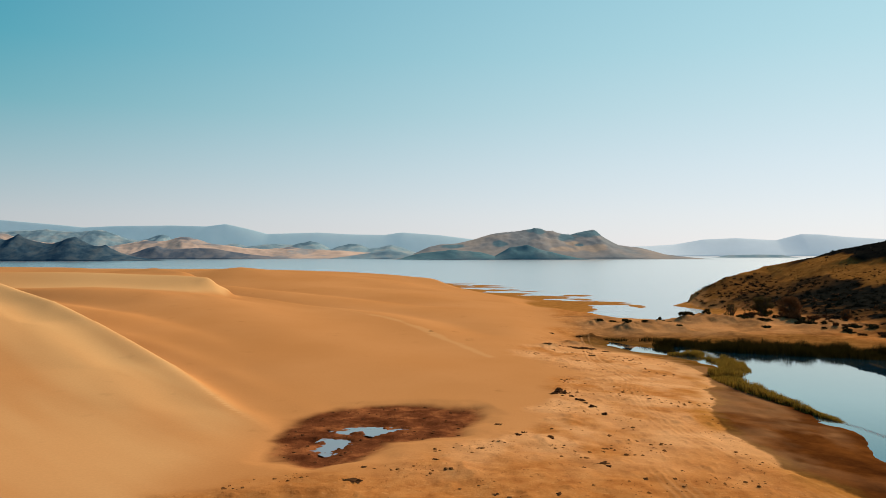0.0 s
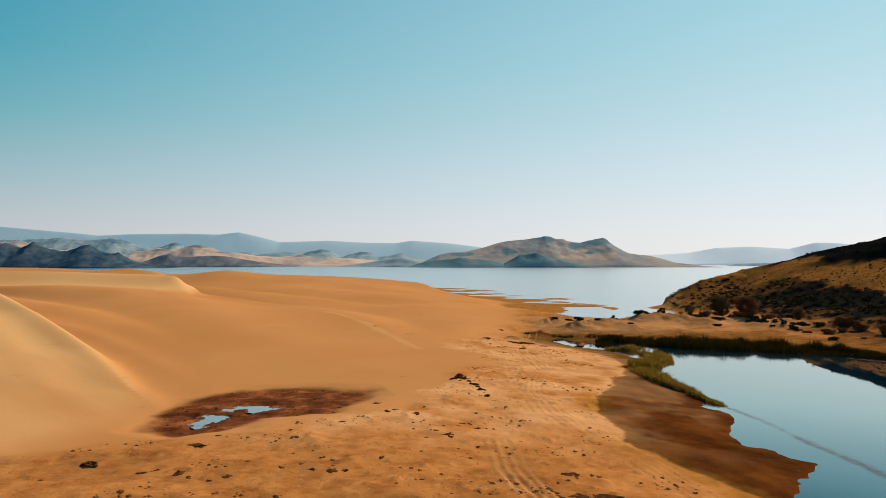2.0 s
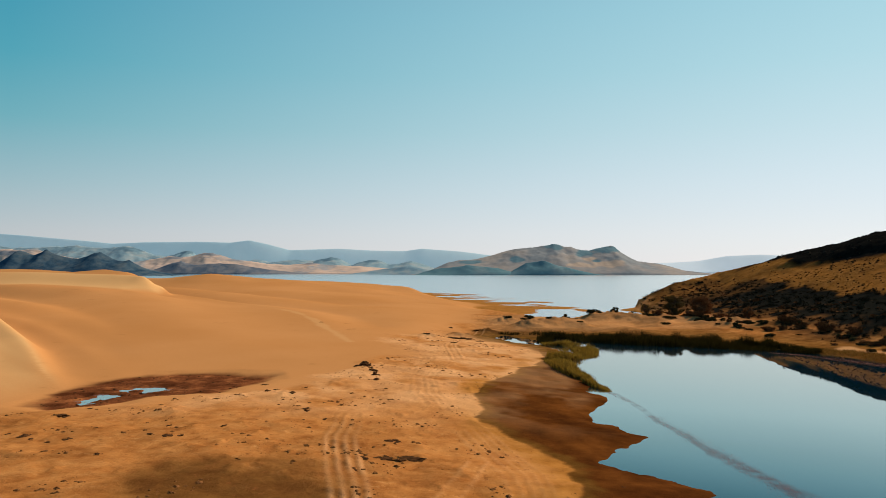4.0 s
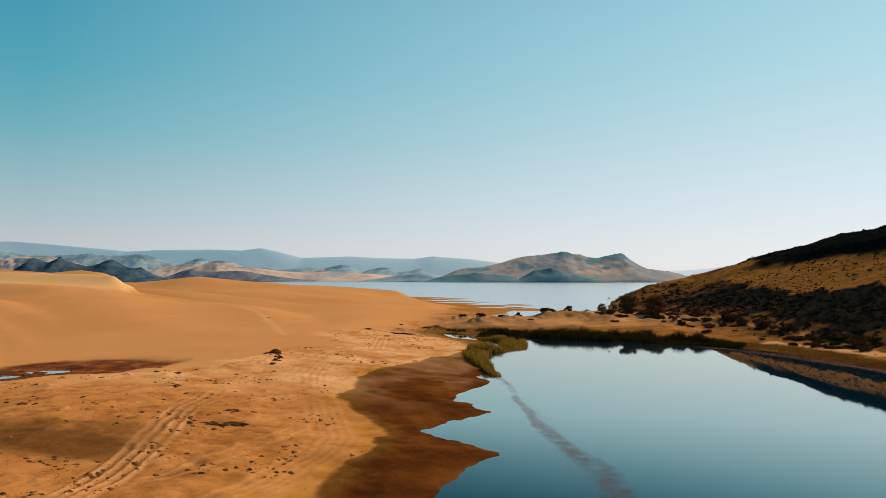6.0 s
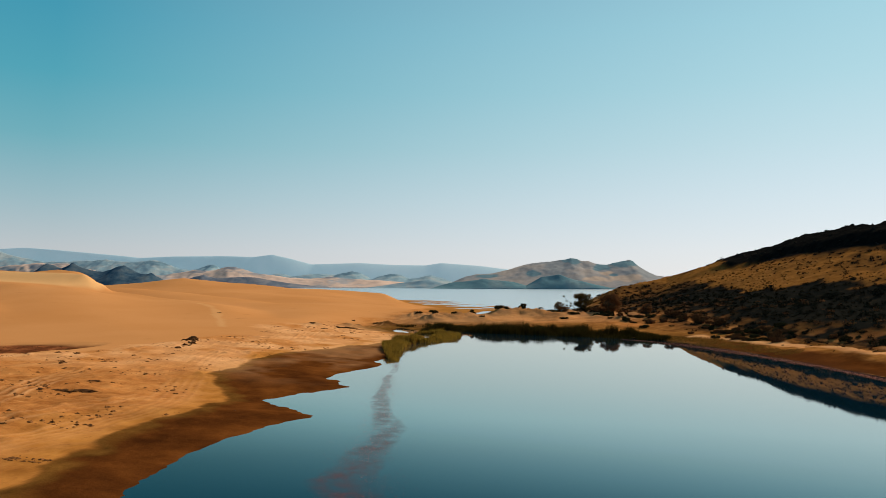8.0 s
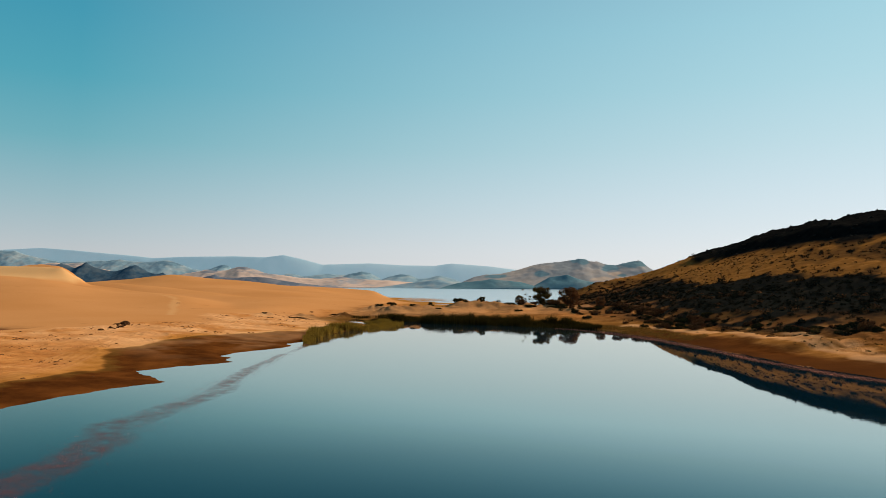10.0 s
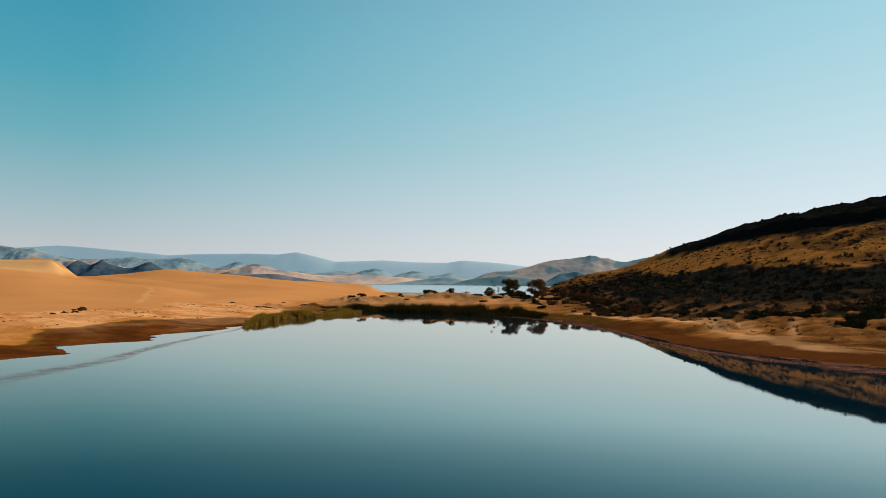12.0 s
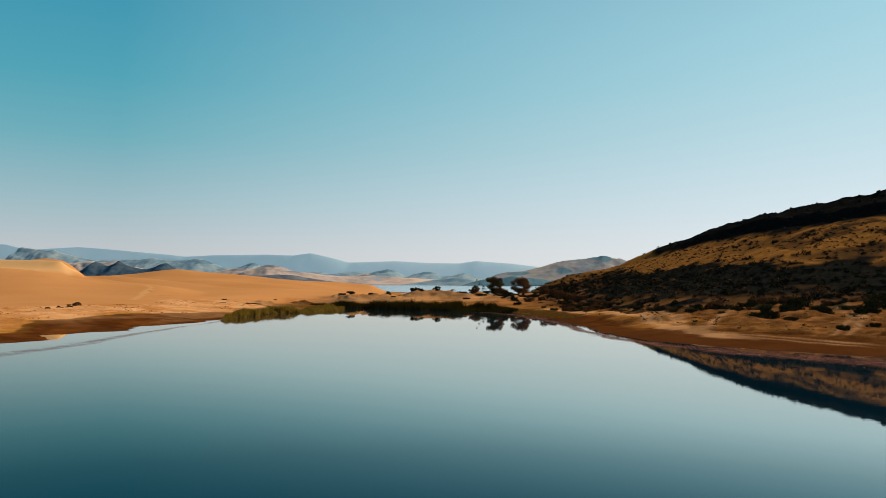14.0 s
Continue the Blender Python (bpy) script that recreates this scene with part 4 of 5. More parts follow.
def make_tree(seed, mat, label, tall, wide, lean, count, bare=0):
    """A small multi-stemmed tree with an open, uneven crown."""
    rng = np.random.default_rng(seed)
    root = tagged(new("tree"), label, "tree")
    v, f, clumps = [], [], []
    for k in range(7):
        a = 6.283 * k / 7 + rng.uniform(-0.4, 0.4)
        end = np.array((math.cos(a) * wide * rng.uniform(0.15, 0.36) + lean, math.sin(a) * wide * rng.uniform(0.1, 0.34), tall * rng.uniform(0.5, 0.82)))
        path = limb(rng, (math.cos(a) * 0.12, math.sin(a) * 0.12, -0.2), end, 0.35, 7)
        tube(v, f, path, 0.13, 0.05)
        for j in range(6):
            d = rng.normal(size=3)
            d *= rng.uniform(0.55, 1.0) / np.linalg.norm(d)
            tip = np.array((lean + d[0] * wide * 0.42, d[1] * wide * 0.42, tall * (0.49 + 0.40 * d[2])))
            tube(v, f, limb(rng, path[rng.integers(3, 7)], tip, 0.15, 4), 0.04, 0.012, 5)
            clumps.append((*tip, wide * rng.uniform(0.11, 0.19)))
    part("trunk", mesh_of("trunk", v, f, M_BARK, True), root)
    v, f = leaves(rng, clumps, count * 4, 0.10, 0.8)
    part("crown", mesh_of("crown", v, f, mat), root)
    if bare:
        v, f, thin = [], [], []
        for k in range(7):
            tip = np.array((-wide * rng.uniform(0.45, 0.85), rng.uniform(-0.6, 0.6), tall * rng.uniform(0.3, 0.68)))
            tube(v, f, limb(rng, (-0.1, 0, 0.2), tip, 0.3, 6), 0.05, 0.012, 5)
            thin.append((*tip, 0.36))
        part("branch", mesh_of("branch", v, f, M_BARK, True), root, "thin half-bare side branches")
        v, f = leaves(rng, thin, bare * 2, 0.07)
        part("foliage", mesh_of("foliage", v, f, mat), root)
    return root


def stand(ob, px, py, turn=0.0, size=1.0, squash=1.0, sink=0.05):
    ob.matrix_basis = Matrix.LocRotScale((px, py, height(px, py) - sink), Euler((0, 0, turn)), (size, size, size * squash))
    return ob


KINDS = [make_bush(11, M_SHRUB, "dark rounded bush on a small sand mound", group="bushes by the water"),
         make_bush(12, M_SHRUB_RED, "rusty brown shrub at the hill's foot", tall=1.1, group="bushes by the water"),
         make_bush(13, M_SHRUB, "low dark spreading scrub on the sand", tall=0.6, group="bushes by the water"),
         make_bush(14, M_LEAF, "thin olive bush on the sand bar", tall=1.2, count=900, group="bushes by the water")]
SPOTS = [  # kind, x, y, size, squash
    (0, 53, 187.4, 1.25, 1.1), (2, 60.0, 191, 1.6, 1.1), (0, 61.8, 191.6, 1.1, 0.9), (0, 66.3, 193, 1.45, 1.05), (3, 71.0, 192.5, 1.1, 1.1), (2, 43.3, 182, 1.4, 0.8), (2, 48.6, 184.5, 1.0, 0.8),
    (2, 38.5, 190, 1.3, 0.7), (2, 55.8, 181.5, 0.9, 0.7), (2, 74, 191, 1.8, 0.6), (1, 77, 193, 1.6, 0.9), (2, 79.5, 190, 2.0, 0.6), (1, 85.4, 193, 1.9, 1.0), (2, 87, 188, 2.0, 0.6), (1, 92.5, 192, 1.8, 1.0),
    (0, 134.5, 82.4, 2.2, 1.25), (0, 129, 74.5, 1.7, 1.1), (2, 127.6, 73.6, 1.4, 0.8), (2, 136.4, 77.7, 1.6, 1.2), (2, 134.2, 63.1, 0.85, 1.3), (2, 138.1, 64.5, 0.7, 1.2), (0, 142, 76.9, 2.1, 1.0),
    (0, 146, 84, 2.6, 1.0), (2, 130.5, 70, 1.1, 0.7), (2, 117, 95, 1.1, 1.0), (2, 123, 97, 1.2, 1.0), (1, 127, 98, 1.5, 1.1), (0, 132, 97, 1.6, 1.0), (2, 138, 94, 1.8, 1.0),
    (3, 120.7, 101, 0.9, 1.0), (2, 125, 87, 1.4, 0.5), (2, 150, 92, 2.2, 0.7), (1, 104, 158, 2.0, 1.1), (1, 106, 150, 1.9, 1.0), (2, 109, 134, 1.8, 0.8), (1, 101, 171, 2.2, 1.1)]
rng = np.random.default_rng(5)
for k in range(64):   # scrub between the trees and the hill
    t = rng.uniform(0, 1)
    bx, by = 76 + 34 * t + rng.normal() * 3.5, 203 - 80 * t ** 1.4 + rng.normal() * 6
    SPOTS.append((int(rng.choice([1, 2, 2, 1, 0])), bx, by, rng.uniform(0.7, 1.7), rng.uniform(0.6, 1.1)))
for k in range(105):   # shrubs along the hill's foot
    t = rng.uniform(0, 1)
    bx, by = 104 + 56 * t + rng.normal() * 1.5, 140 - 48 * min(1, t * 2.2) - 6 * t + rng.normal() * 3.5
    SPOTS.append((int(rng.choice([1, 2, 0])), bx, by, rng.uniform(0.5, 1.3), rng.uniform(0.7, 1.2)))
for k in range(7):   # scrub along the sand bar
    SPOTS.append((int(rng.choice([0, 2, 2])), rng.uniform(36, 76), rng.uniform(183, 203), rng.uniform(0.6, 1.4), rng.uniform(0.5, 0.9)))
spare = list(KINDS)
for k, bx, by, size, squash in SPOTS:
    if to_line(np.array([bx]), np.array([by]), POND + POND[:1])[0][0] < 6:
        continue
    ob = KINDS[k]
    if ob in spare:
        spare.remove(ob)
    else:
        ob = copy_thing(ob, Matrix())
    stand(ob, bx, by, rng.uniform(0, 6.28), size, squash, 0.08)

stand(make_tree(21, M_LEAF, "small dark-leaved tree with half-bare side branches on the sand bar", 7.4, 5.6, 0.9, 5200, 520), 82.0, 198.5, 0.2)
stand(make_tree(22, M_RUST, "rusty-leaved small tree on the sand bar", 6.2, 6.6, 0.0, 4600), 90.1, 200, 1.0)
stand(make_tree(23, M_LEAF, "slight open-crowned small tree near the hill", 4.2, 2.6, 0.2, 420, 60), 76.4, 203.5, 2.2)
stand(make_tree(24, M_RUST, "rusty-leaved small tree at the hill's foot", 3.4, 3.0, 0.0, 800), 97.5, 186, 2.0)


def bed(name, line, width, count, tall, label, seed, mat, broad=0.028):
    """Reeds along a line: bent tapering blades, in uneven tufts."""
    g = np.random.default_rng(seed)
    pts = np.array([q[:2] for q in line], float)
    seg = np.hypot(*np.diff(pts, axis=0).T)
    cum = np.concatenate([[0], np.cumsum(seg)])
    s = g.uniform(0, cum[-1], count)
    cx, cy = np.interp(s, cum, pts[:, 0]), np.interp(s, cum, pts[:, 1])
    w = np.interp(s, cum, width)
    ang = g.uniform(0, 6.283, count)
    r = w * np.sqrt(g.uniform(0, 1, count)) * 0.5
    bx, by = cx + r * np.cos(ang), cy + r * np.sin(ang)
    keep = fbm(bx, by, 3.0, 3, seed) > -0.55
    bx, by, s = bx[keep], by[keep], s[keep]
    bz = np.maximum(land(bx, by)[0], -0.35)
    n = len(bx)
    h = np.interp(s, cum, tall) * g.uniform(0.55, 1.0, n) * (1 + 0.5 * fbm(bx, by, 3.0, 2, seed + 3))
    turn, lean = g.uniform(0, 6.283, n), g.normal(0, 0.22, (n, 2)) * h[:, None]
    ux, uy = np.cos(turn) * broad, np.sin(turn) * broad
    v = np.empty((n, 5, 3))
    v[:, 0] = np.stack([bx - ux, by - uy, bz], 1)
    v[:, 1] = np.stack([bx + ux, by + uy, bz], 1)
    mx, my, mz = bx + lean[:, 0] * 0.35, by + lean[:, 1] * 0.35, bz + h * 0.6
    v[:, 2] = np.stack([mx + ux * 0.8, my + uy * 0.8, mz], 1)
    v[:, 3] = np.stack([mx - ux * 0.8, my - uy * 0.8, mz], 1)
    v[:, 4] = np.stack([bx + lean[:, 0], by + lean[:, 1], bz + h], 1)
    i = np.arange(n) * 5
    faces = [(a, a + 1, a + 2, a + 3) for a in i] + [(a + 3, a + 2, a + 4) for a in i]
    return tagged(new(name, mesh_of(name, v.reshape(-1, 3).tolist(), faces, mat)), label, "reeds", kind="stuff")


bed("reed_bed", [(50, 162.5), (54, 159.5), (61, 155), (70, 151), (79, 146.5), (88, 140.5), (92, 135.5)], [5, 9, 11, 11, 10, 7, 3], 44000, [1.2, 1.6, 2.0, 2.1, 1.9, 1.3, 0.7],
    "dense green-brown reed bed along the far water's edge", 201, M_REED)
bed("reed_bed", [(44.4, 152), (45.6, 160), (50, 163)], [3.2, 4.0, 5.0], 6500, [1.1, 1.4, 1.3], "dark reed clump where the muddy bank meets the sand bar", 205, M_REED)
bed("reed_bed", [(44.5, 148), (48.5, 148.5), (50.8, 143), (51.0, 136), (49.6, 129), (46.0, 124)], [3.0, 4.4, 4.6, 4.6, 4.2, 3.6], 19000, [0.8, 1.1, 1.3, 1.4, 1.2, 1.1],
    "bushy yellow-olive reed clump on the muddy point", 206, M_REED_OLIVE)
bed("reed_bed", [(45.0, 125), (43.6, 118), (44.0, 111), (45.0, 104), (46.1, 97), (47.7, 89.8)], [4.0, 4.4, 3.6, 2.6, 1.8, 0.8], 17000, [1.1, 1.2, 1.2, 1.0, 0.75, 0.4],
    "olive reed belt along the muddy bank", 202, M_REED_OLIVE)
bed("reed_bed", [(36, 170), (42, 167), (48, 165)], [2, 3, 4], 900, [0.6, 0.9, 1.2], "short reeds beside a narrow inlet", 203, M_REED)
bed("grass_fringe", [(92, 139), (98, 131), (102, 118), (105, 104)], [7, 7, 6, 4], 9000, [0.28, 0.28, 0.24, 0.16], "short yellow-green grass on the damp bank", 204, M_GRASS)


def flakes(name, line, width, count, size, z, mat, label, seed, clear=0.0):
    """Floating bits of weed along a line on the water."""
    g = np.random.default_rng(seed)
    pts = np.array(line, float)
    cum = np.concatenate([[0], np.cumsum(np.hypot(*np.diff(pts, axis=0).T))])
    s = g.uniform(0, cum[-1], count)
    fx = np.interp(s, cum, pts[:, 0]) + g.normal(0, 0.42, count) * np.interp(s, cum, width)
    fy = np.interp(s, cum, pts[:, 1]) + g.normal(0, 0.42, count) * np.interp(s, cum, width)
    keep = (fbm(fx, fy * 0.5, 2.6, 4, seed) > clear) & (land(fx, fy)[0] < -0.02)
    verts, faces = [], []
    for x, y in zip(fx[keep], fy[keep]):
        a, r, i = g.uniform(0, 6.283), size * g.uniform(0.4, 1.5), len(verts)
        for k in range(5):
            t = a + 6.283 * k / 5
            q = r * g.uniform(0.5, 1.1)
            verts.append((x + q * math.cos(t) * 0.7, y + q * math.sin(t) * 1.2, z + g.uniform(0, 0.012)))
        faces.append(tuple(range(i, i + 5)))
    return tagged(new(name, mesh_of(name, verts, faces, mat)), label, "water weed", kind="stuff")


flakes("water_weed", [(47, 92), (48.3, 86), (49.6, 72), (51.2, 60), (53.3, 45), (54.6, 33), (56.3, 21), (58, 4)], [0.4, 0.7, 1.1, 1.4, 1.9, 2.4, 2.8, 2.8], 9000, 0.03, 0.014, M_WEED,
       "thin drifting strip of reddish weed on the pond", 301, -0.45)
flakes("shore_weed", [(84.5, 136), (89, 132), (93, 126), (96.6, 115), (99.4, 107), (101.4, 98.5), (104, 86), (106.4, 73), (109, 62.5), (113, 56), (117, 50.5), (120.5, 45), (125, 41), (129, 36.5), (145, 24)], [0.8, 1.6, 2.0, 2.2, 2.0, 1.6, 1.2, 1.2, 1.6, 2.2, 3.0, 3.6, 4.0, 4.4, 4.4], 9000, 0.08, 0.016, M_PINK,
       "pinkish weed strip floating along the shore", 302, -0.45)


def film(name, line, width, z, mat, label, seed):
    """A thin mat of weed on the water, thinning to both sides."""
    pts = np.array(line, float)
    cum = np.concatenate([[0], np.cumsum(np.hypot(*np.diff(pts, axis=0).T))])
    s = np.arange(0, cum[-1], 0.4)
    cx, cy = np.interp(s, cum, pts[:, 0]), np.interp(s, cum, pts[:, 1])
    cx, cy = np.convolve(np.pad(cx, 8, "edge"), np.ones(17) / 17, "valid"), np.convolve(np.pad(cy, 8, "edge"), np.ones(17) / 17, "valid")
    tx, ty = np.gradient(cx), np.gradient(cy)
    n = np.hypot(tx, ty)
    w = np.interp(s, cum, width) * (1 + 0.25 * fbm(s, s * 0, 6, 3, seed))
    cx = cx + 0.5 * (0.5 + w) * fbm(s, s * 0 + 9, 8, 3, seed + 5)
    u = np.linspace(-1, 1, 17)
    vx = cx[:, None] + u[None] * (w * -ty / n)[:, None]
    vy = cy[:, None] + u[None] * (w * tx / n)[:, None]
    cover = np.clip(1.15 * (1 - np.abs(u)[None] ** 1.6) * (1 + 0.5 * fbm(vx, vy, 2.2, 3, seed + 2)), 0, 1) * (step(0, 3, s) * (0.35 + 0.65 * step(5, 45, s)))[:, None] * (land(vx.ravel(), vy.ravel())[0] < 0.0).reshape(vx.shape)
    i = (np.arange(16)[None, :] + 17 * np.arange(len(s) - 1)[:, None]).ravel()
    me = mesh_of(name, np.stack([vx.ravel(), vy.ravel(), np.full(vx.size, z)], 1).tolist(), np.stack([i, i + 1, i + 18, i + 17], 1).tolist(), mat)
    me.attributes.new("cover", "FLOAT", "POINT").data.foreach_set("value", cover.astype(np.float32).ravel())
    return tagged(new(name, me), label, "water weed", kind="stuff")


film("weed_mat", [(47, 92), (48.3, 86), (49.6, 72), (51.2, 60), (53.3, 45), (54.6, 33), (56.3, 21), (58, 4)], [0.3, 0.4, 0.55, 0.75, 1.1, 1.6, 2.0, 2.2], 0.008, M_FILM,
     "thin maroon film of weed drifting on the pond", 311)
film("weed_mat", [(84.5, 136), (89, 132), (93, 126), (96.6, 115), (99.4, 107), (101.4, 98.5), (104, 86), (106.4, 73), (109, 62.5), (113, 56), (117, 50.5), (120.5, 45), (125, 41), (129, 36.5), (145, 24)], [0.5, 1.2, 1.6, 1.7, 1.6, 1.3, 1.0, 1.0, 1.3, 1.9, 2.5, 3.0, 3.2, 3.4, 3.4], 0.009, M_SCUM,
     "pinkish brown mat of weed along the shore", 312)


def scrub(name, count, zone, size, tris, mat, label, seed, low=80, high=300):
    """Many small bushes on the hillside as tufts of leaf blades."""
    g = np.random.default_rng(seed)
    sx, sy = g.uniform(86, 240, count * 14), g.uniform(low, high, count * 14)
    z, m, _, _ = land(sx, sy)
    chance = zone(m, z, sx, sy)
    ok = np.nonzero(g.uniform(0, 1, len(sx)) < chance)[0][:count]
    verts, faces = [], []
    for x, y, h in zip(sx[ok], sy[ok], z[ok]):
        r = g.uniform(*size) * (0.7 + 0.6 * g.uniform() ** 3)
        d = g.normal(size=(tris, 3))
        d /= np.linalg.norm(d, axis=1)[:, None]
        d[:, 2] = np.abs(d[:, 2])
        c = np.array((x, y, h - 0.05)) + d * r * g.uniform(0.25, 1.0, (tris, 1)) * np.array((1, 1, 0.75))
        a, b = g.normal(size=(tris, 3)) * r * 0.10, g.normal(size=(tris, 3)) * r * 0.10
        i = len(verts)
        for k in range(tris):
            verts += [tuple(c[k] - a[k]), tuple(c[k] + a[k]), tuple(c[k] + b[k] * 1.5)]
            faces.append((i + 3 * k, i + 3 * k + 1, i + 3 * k + 2))
    return tagged(new(name, mesh_of(name, verts, faces, mat)), label, "scrub", kind="stuff")


scrub("hill_scrub", 3600, lambda m, z, x, y: m["heath_shade"] * 0.9 * (z < 20), (0.45, 1.1), 70, M_HEATH, "dark low scrub covering the lower hillside", 401)
scrub("rusty_scrub", 240, lambda m, z, x, y: m["heath_shade"] * 0.5 * (z < 7), (0.6, 1.3), 80, M_SHRUB_RED, "rusty shrubs low on the hillside", 402)
scrub("slope_scrub", 2400, lambda m, z, x, y: m["grass"] * (1 - m["heath_shade"]) * (1 - m["rock_shade"]) * (0.15 + 0.85 * step(0.0, 0.6, fbm(x, y, 14, 3, 95))) * (0.45 + 0.55 * step(120, 165, x)) * (z < 23), (0.22, 0.52), 80, M_HEATH,
      "scattered dark bushes on the dry grass slope", 403)


scrub("bank_scrub", 1100, lambda m, z, x, y: m["soil"] * (x > 100) * (m["mud"] < 0.4) * (0.1 + 0.9 * step(0.1, 0.6, fbm(x, y, 5, 3, 97))), (0.15, 0.5), 40, M_SHRUB,
      "low dry brown scrub dotted over the bank", 404, 35, 130)


def lumps(name, spots, seed, mat, label, category, flat=0.55):
    """Angular clods, joined into one."""
    g = np.random.default_rng(seed)
    base = [(0, 0, 1), (1, 0, 0.1), (0.3, 0.95, 0.1), (-0.8, 0.6, 0.1), (-0.8, -0.6, 0.1), (0.3, -0.95, 0.1), (0.6, 0.4, 0.75), (-0.5, 0.1, 0.8), (0.1, -0.6, 0.7)]
    tri = [(1, 2, 6), (2, 7, 6), (2, 3, 7), (3, 4, 7), (4, 8, 7), (4, 5, 8), (5, 1, 8), (1, 6, 8), (0, 6, 7), (0, 7, 8), (0, 8, 6)]
    verts, faces = [], []
    for x, y, z, r in spots:
        i, a = len(verts), g.uniform(0, 6.283)
        for p in base:
            q = np.array(p) * g.uniform(0.7, 1.25, 3) * r
            verts.append((x + q[0] * math.cos(a) - q[1] * math.sin(a), y + q[0] * math.sin(a) + q[1] * math.cos(a), z - r * 0.18 + q[2] * flat))
        faces += [tuple(i + k for k in t) for t in tri]
    return tagged(new(name, mesh_of(name, verts, faces, mat)), label, category, kind="stuff")


g = np.random.default_rng(7)
cx, cy = g.uniform(-20, 40, 16000), 28 + 147 * g.uniform(0, 1, 16000) ** 1.6
cz, cm, _, _ = land(cx, cy)
ok = np.nonzero((cm["flat"] > 0.5) & (cm["mud"] < 0.2) & (cm["pit"] < 0.1) & (fbm(cx, cy, 4, 4, 96) > 0.35))[0][:2600]
lumps("clods", [(cx[i], cy[i], cz[i], 0.05 + 0.26 * g.uniform() ** 3) for i in ok], 8, M_STONE, "small dry clods strewn over the sand flat", "clods")
px_, py_ = g.uniform(-17, 4, 900), g.uniform(68, 94, 900)
pz_, pm_, _, _ = land(px_, py_)
ok = np.nonzero(pm_["pit"] > 0.7)[0][:170]
lumps("mud_clods", [(px_[i], py_[i], pz_[i], 0.06 + 0.2 * g.uniform() ** 2) for i in ok], 9, M_SOD, "dark mud clods in the damp pit", "clods")
rx, ry = g.uniform(120, 240, 9000), g.uniform(120, 300, 9000)
rz, rm, _, _ = land(rx, ry)
ok = np.nonzero(rm["rock_shade"] > 0.6)[0][:420]
lumps("crest_rocks", [(rx[i], ry[i], rz[i], 0.3 + 0.6 * g.uniform() ** 2) for i in ok], 10, M_ROCK, "broken rocks along the hill's crest, coloured black like its shade", "rocks", 0.8)


def make_sod(seed, label, size, flat, tuft):
    """A torn block of dark sod with roots and dry grass on it."""
    rng = np.random.default_rng(seed)
    root = tagged(new("sod_block"), label, "sod", "torn sods on the sand flat")
    bm = bmesh.new()
    bmesh.ops.create_icosphere(bm, subdivisions=3, radius=1.0)
    for v in bm.verts:
        k = 1 + 0.75 * noise.noise(v.co * 1.5 + Vector((seed, 0, 0))) + 0.40 * noise.noise(v.co * 3.1 + Vector((0, seed, 0))) + 0.3 * noise.noise(v.co * 7.0)
        v.co = Vector((v.co.x * k * size * 1.1, v.co.y * k * size * 0.75, max(v.co.z, -0.3) * k * size * flat * 0.5 * (1 + 0.5 * v.co.x)))
    me = bpy.data.meshes.new("soil")
    bm.to_mesh(me)
    bm.free()
    me.materials.append(M_SOD)
    part("soil", me, root)
    verts, faces = [], []
    for k in range(tuft):
        a, r = rng.uniform(0, 6.283), size * math.sqrt(rng.uniform(0, 1)) * 0.95
        b = np.array((r * math.cos(a) * 1.2, r * math.sin(a) * 0.6, size * flat * (1 - 0.7 * (r / size) ** 2) * 0.4))
        t = b + np.array((math.cos(a) * 0.3, math.sin(a) * 0.3, rng.uniform(0.02, 0.14))) * size * 0.8
        u = np.array((-math.sin(a), math.cos(a), 0)) * 0.035 * size
        i = len(verts)
        verts += [tuple(b - u), tuple(b + u), tuple(t)]
        faces.append((i, i + 1, i + 2))
    part("grass", mesh_of("grass", verts, faces, M_SHRUB), root, "dry dark grass blades")["kind"] = "stuff"
    return root


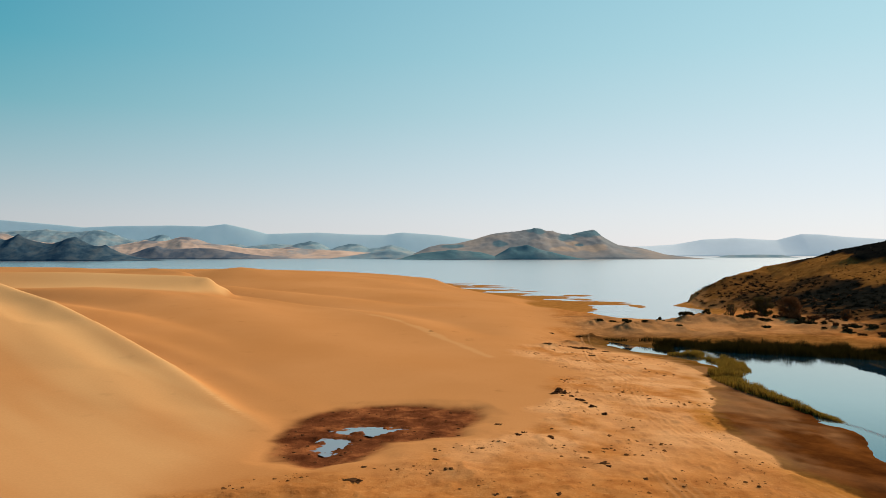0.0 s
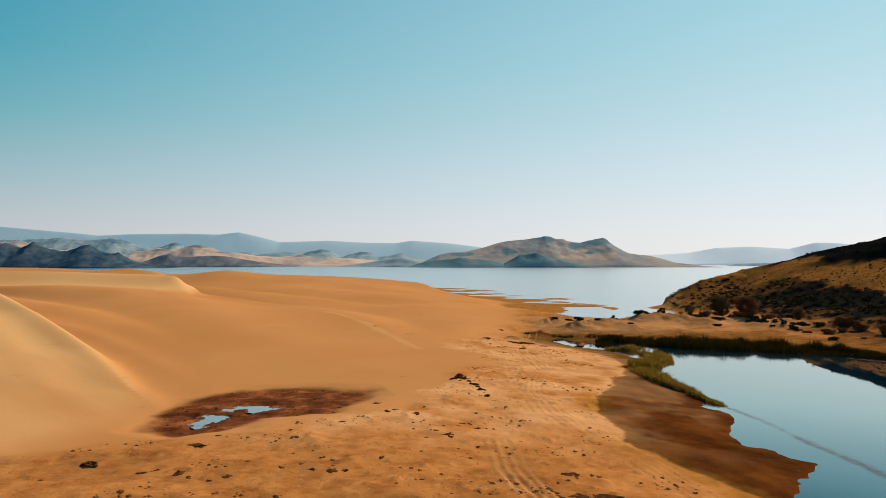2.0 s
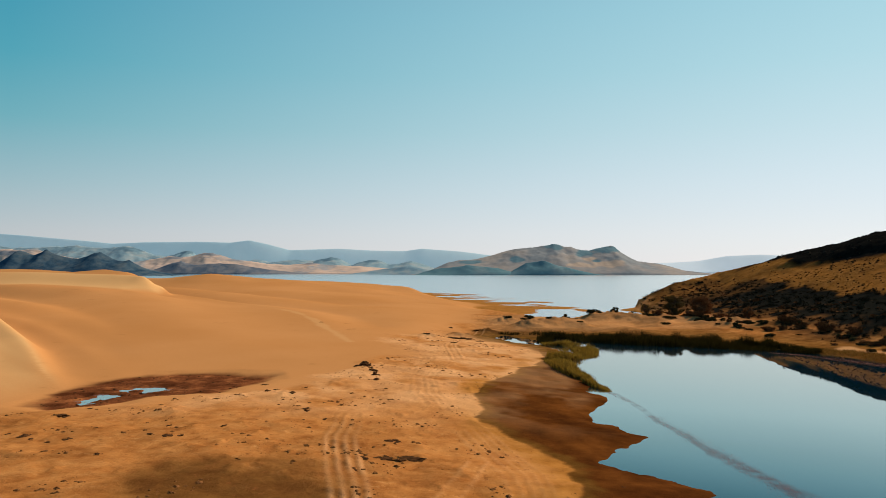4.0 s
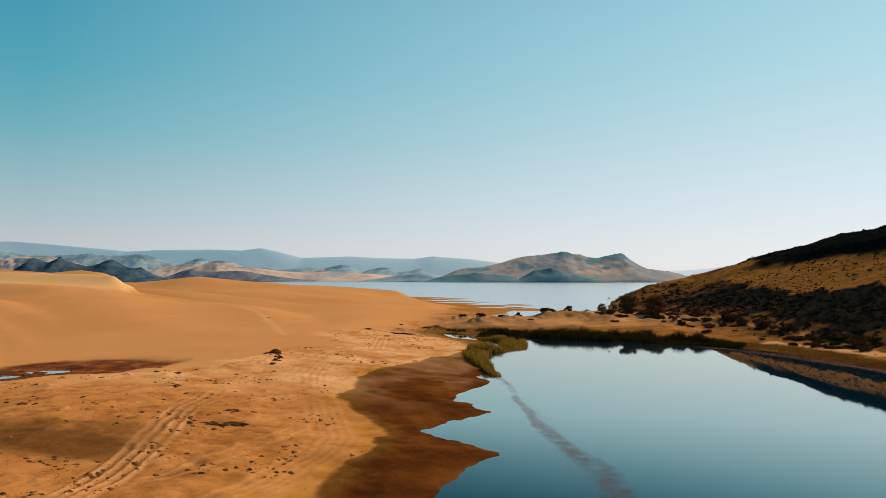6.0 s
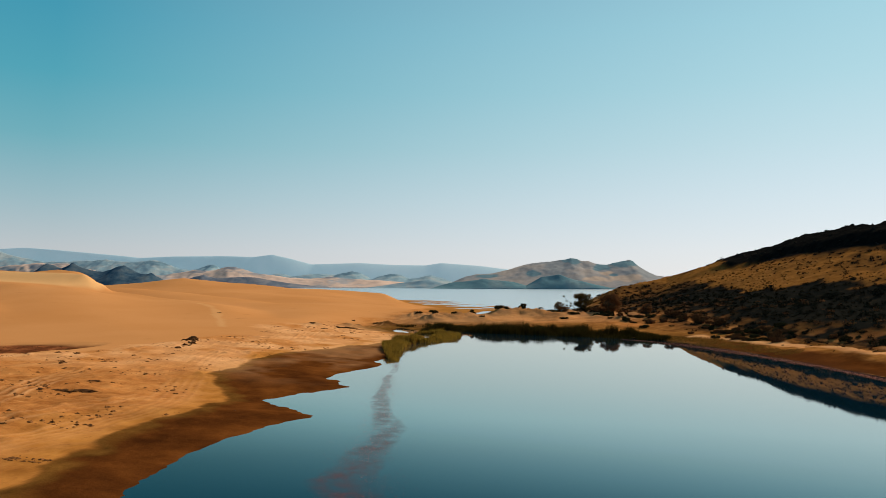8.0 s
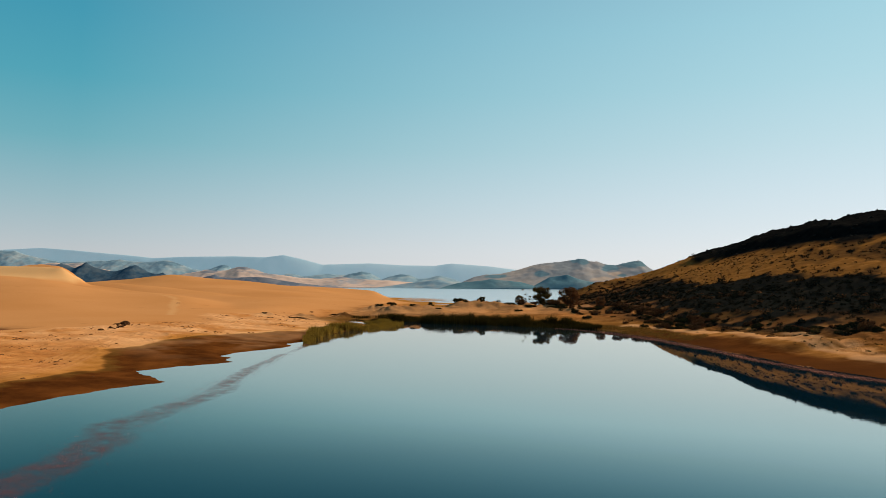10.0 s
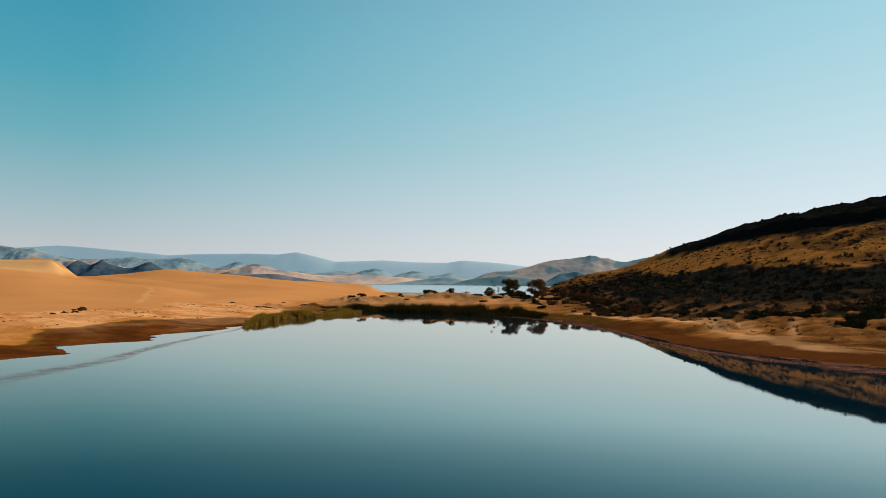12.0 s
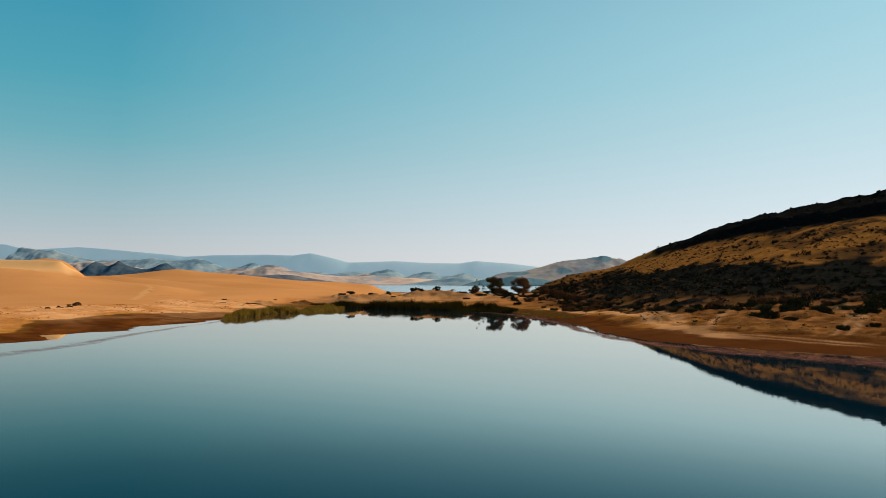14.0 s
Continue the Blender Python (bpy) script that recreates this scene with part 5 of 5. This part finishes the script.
SODS = [(14.1, 98.4, 0.45, 1.0), (14.9, 99.4, 0.6, 1.3), (15.6, 99.0, 0.55, 1.1), (16.3, 97.0, 0.45, 0.9), (16.9, 94.8, 0.5, 1.0), (17.7, 91.0, 0.45, 1.2), (18.3, 87.0, 0.45, 1.2), (15.1, 97.2, 0.3, 0.8),
        (17.2, 93.4, 0.3, 0.8), (24.9, 51.2, 1.1, 0.2), (23.3, 51.0, 0.8, 0.2), (26.2, 51.5, 0.7, 0.2), (22.0, 50.4, 0.5, 0.2), (23.8, 56.4, 0.6, 0.3),
        (6.0, 81.6, 0.55, 0.4), (8.1, 77.9, 0.4, 0.5), (10.5, 75.8, 0.5, 0.5), (-0.7, 67.9, 0.5, 0.4), (-7.4, 61.2, 0.7, 0.35), (16.6, 63.2, 0.45, 0.4), (5.3, 54.4, 0.6, 0.35), (-2.1, 52.8, 0.6, 0.35),
        (27.8, 150.7, 1.4, 0.35), (25.6, 152.5, 0.9, 0.35), (30.6, 172.0, 1.2, 0.35), (24.3, 173.2, 0.8, 0.35), (20.3, 149.6, 0.8, 0.4), (-2.7, 154.6, 0.5, 0.4),
        (38.2, 74.0, 0.35, 0.35), (41.0, 47.0, 0.3, 0.4), (116, 93, 0.7, 0.4), (119.5, 94.5, 0.8, 0.4), (113.5, 97, 0.6, 0.4), (27.0, 140.5, 0.6, 0.3), (12.0, 66.0, 0.35, 0.4),
        (-13.6, 55.4, 0.7, 0.6), (-8.9, 53.6, 0.4, 0.6), (-8.0, 54.2, 0.35, 0.6), (-5.7, 52.8, 0.5, 0.7), (-4.8, 52.2, 0.35, 0.6), (-3.2, 51.9, 0.3, 0.6), (2.7, 48.4, 0.35, 0.5), (4.1, 58.4, 0.3, 0.5),
        (6.4, 54.9, 0.35, 0.6), (3.9, 54.6, 0.35, 0.6), (13.8, 67.0, 0.5, 0.5), (8.8, 58.4, 0.35, 0.5), (7.5, 76.8, 0.45, 0.6), (15.0, 71.4, 0.3, 0.5), (16.8, 70.6, 0.35, 0.5), (10.3, 73.2, 0.3, 0.5),
        (14.3, 66.4, 0.4, 0.5), (20.5, 66.2, 0.3, 0.5), (8.8, 72.4, 0.25, 0.5), (-6.9, 65.5, 0.4, 0.5), (0.2, 66.3, 0.3, 0.5), (26.3, 135.8, 0.8, 0.4), (23.6, 135.6, 0.4, 0.5), (31.2, 147.4, 0.6, 0.4)]
for k, (bx, by, size, flat) in enumerate(SODS):
    stand(make_sod(500 + k, "torn dark sod lying on the sand" if size > 0.6 else "small dark sod on the sand", size, flat, 70 if size > 0.6 else 30), bx, by, 0.7 * k, 1.0, 1.0, 0.06)
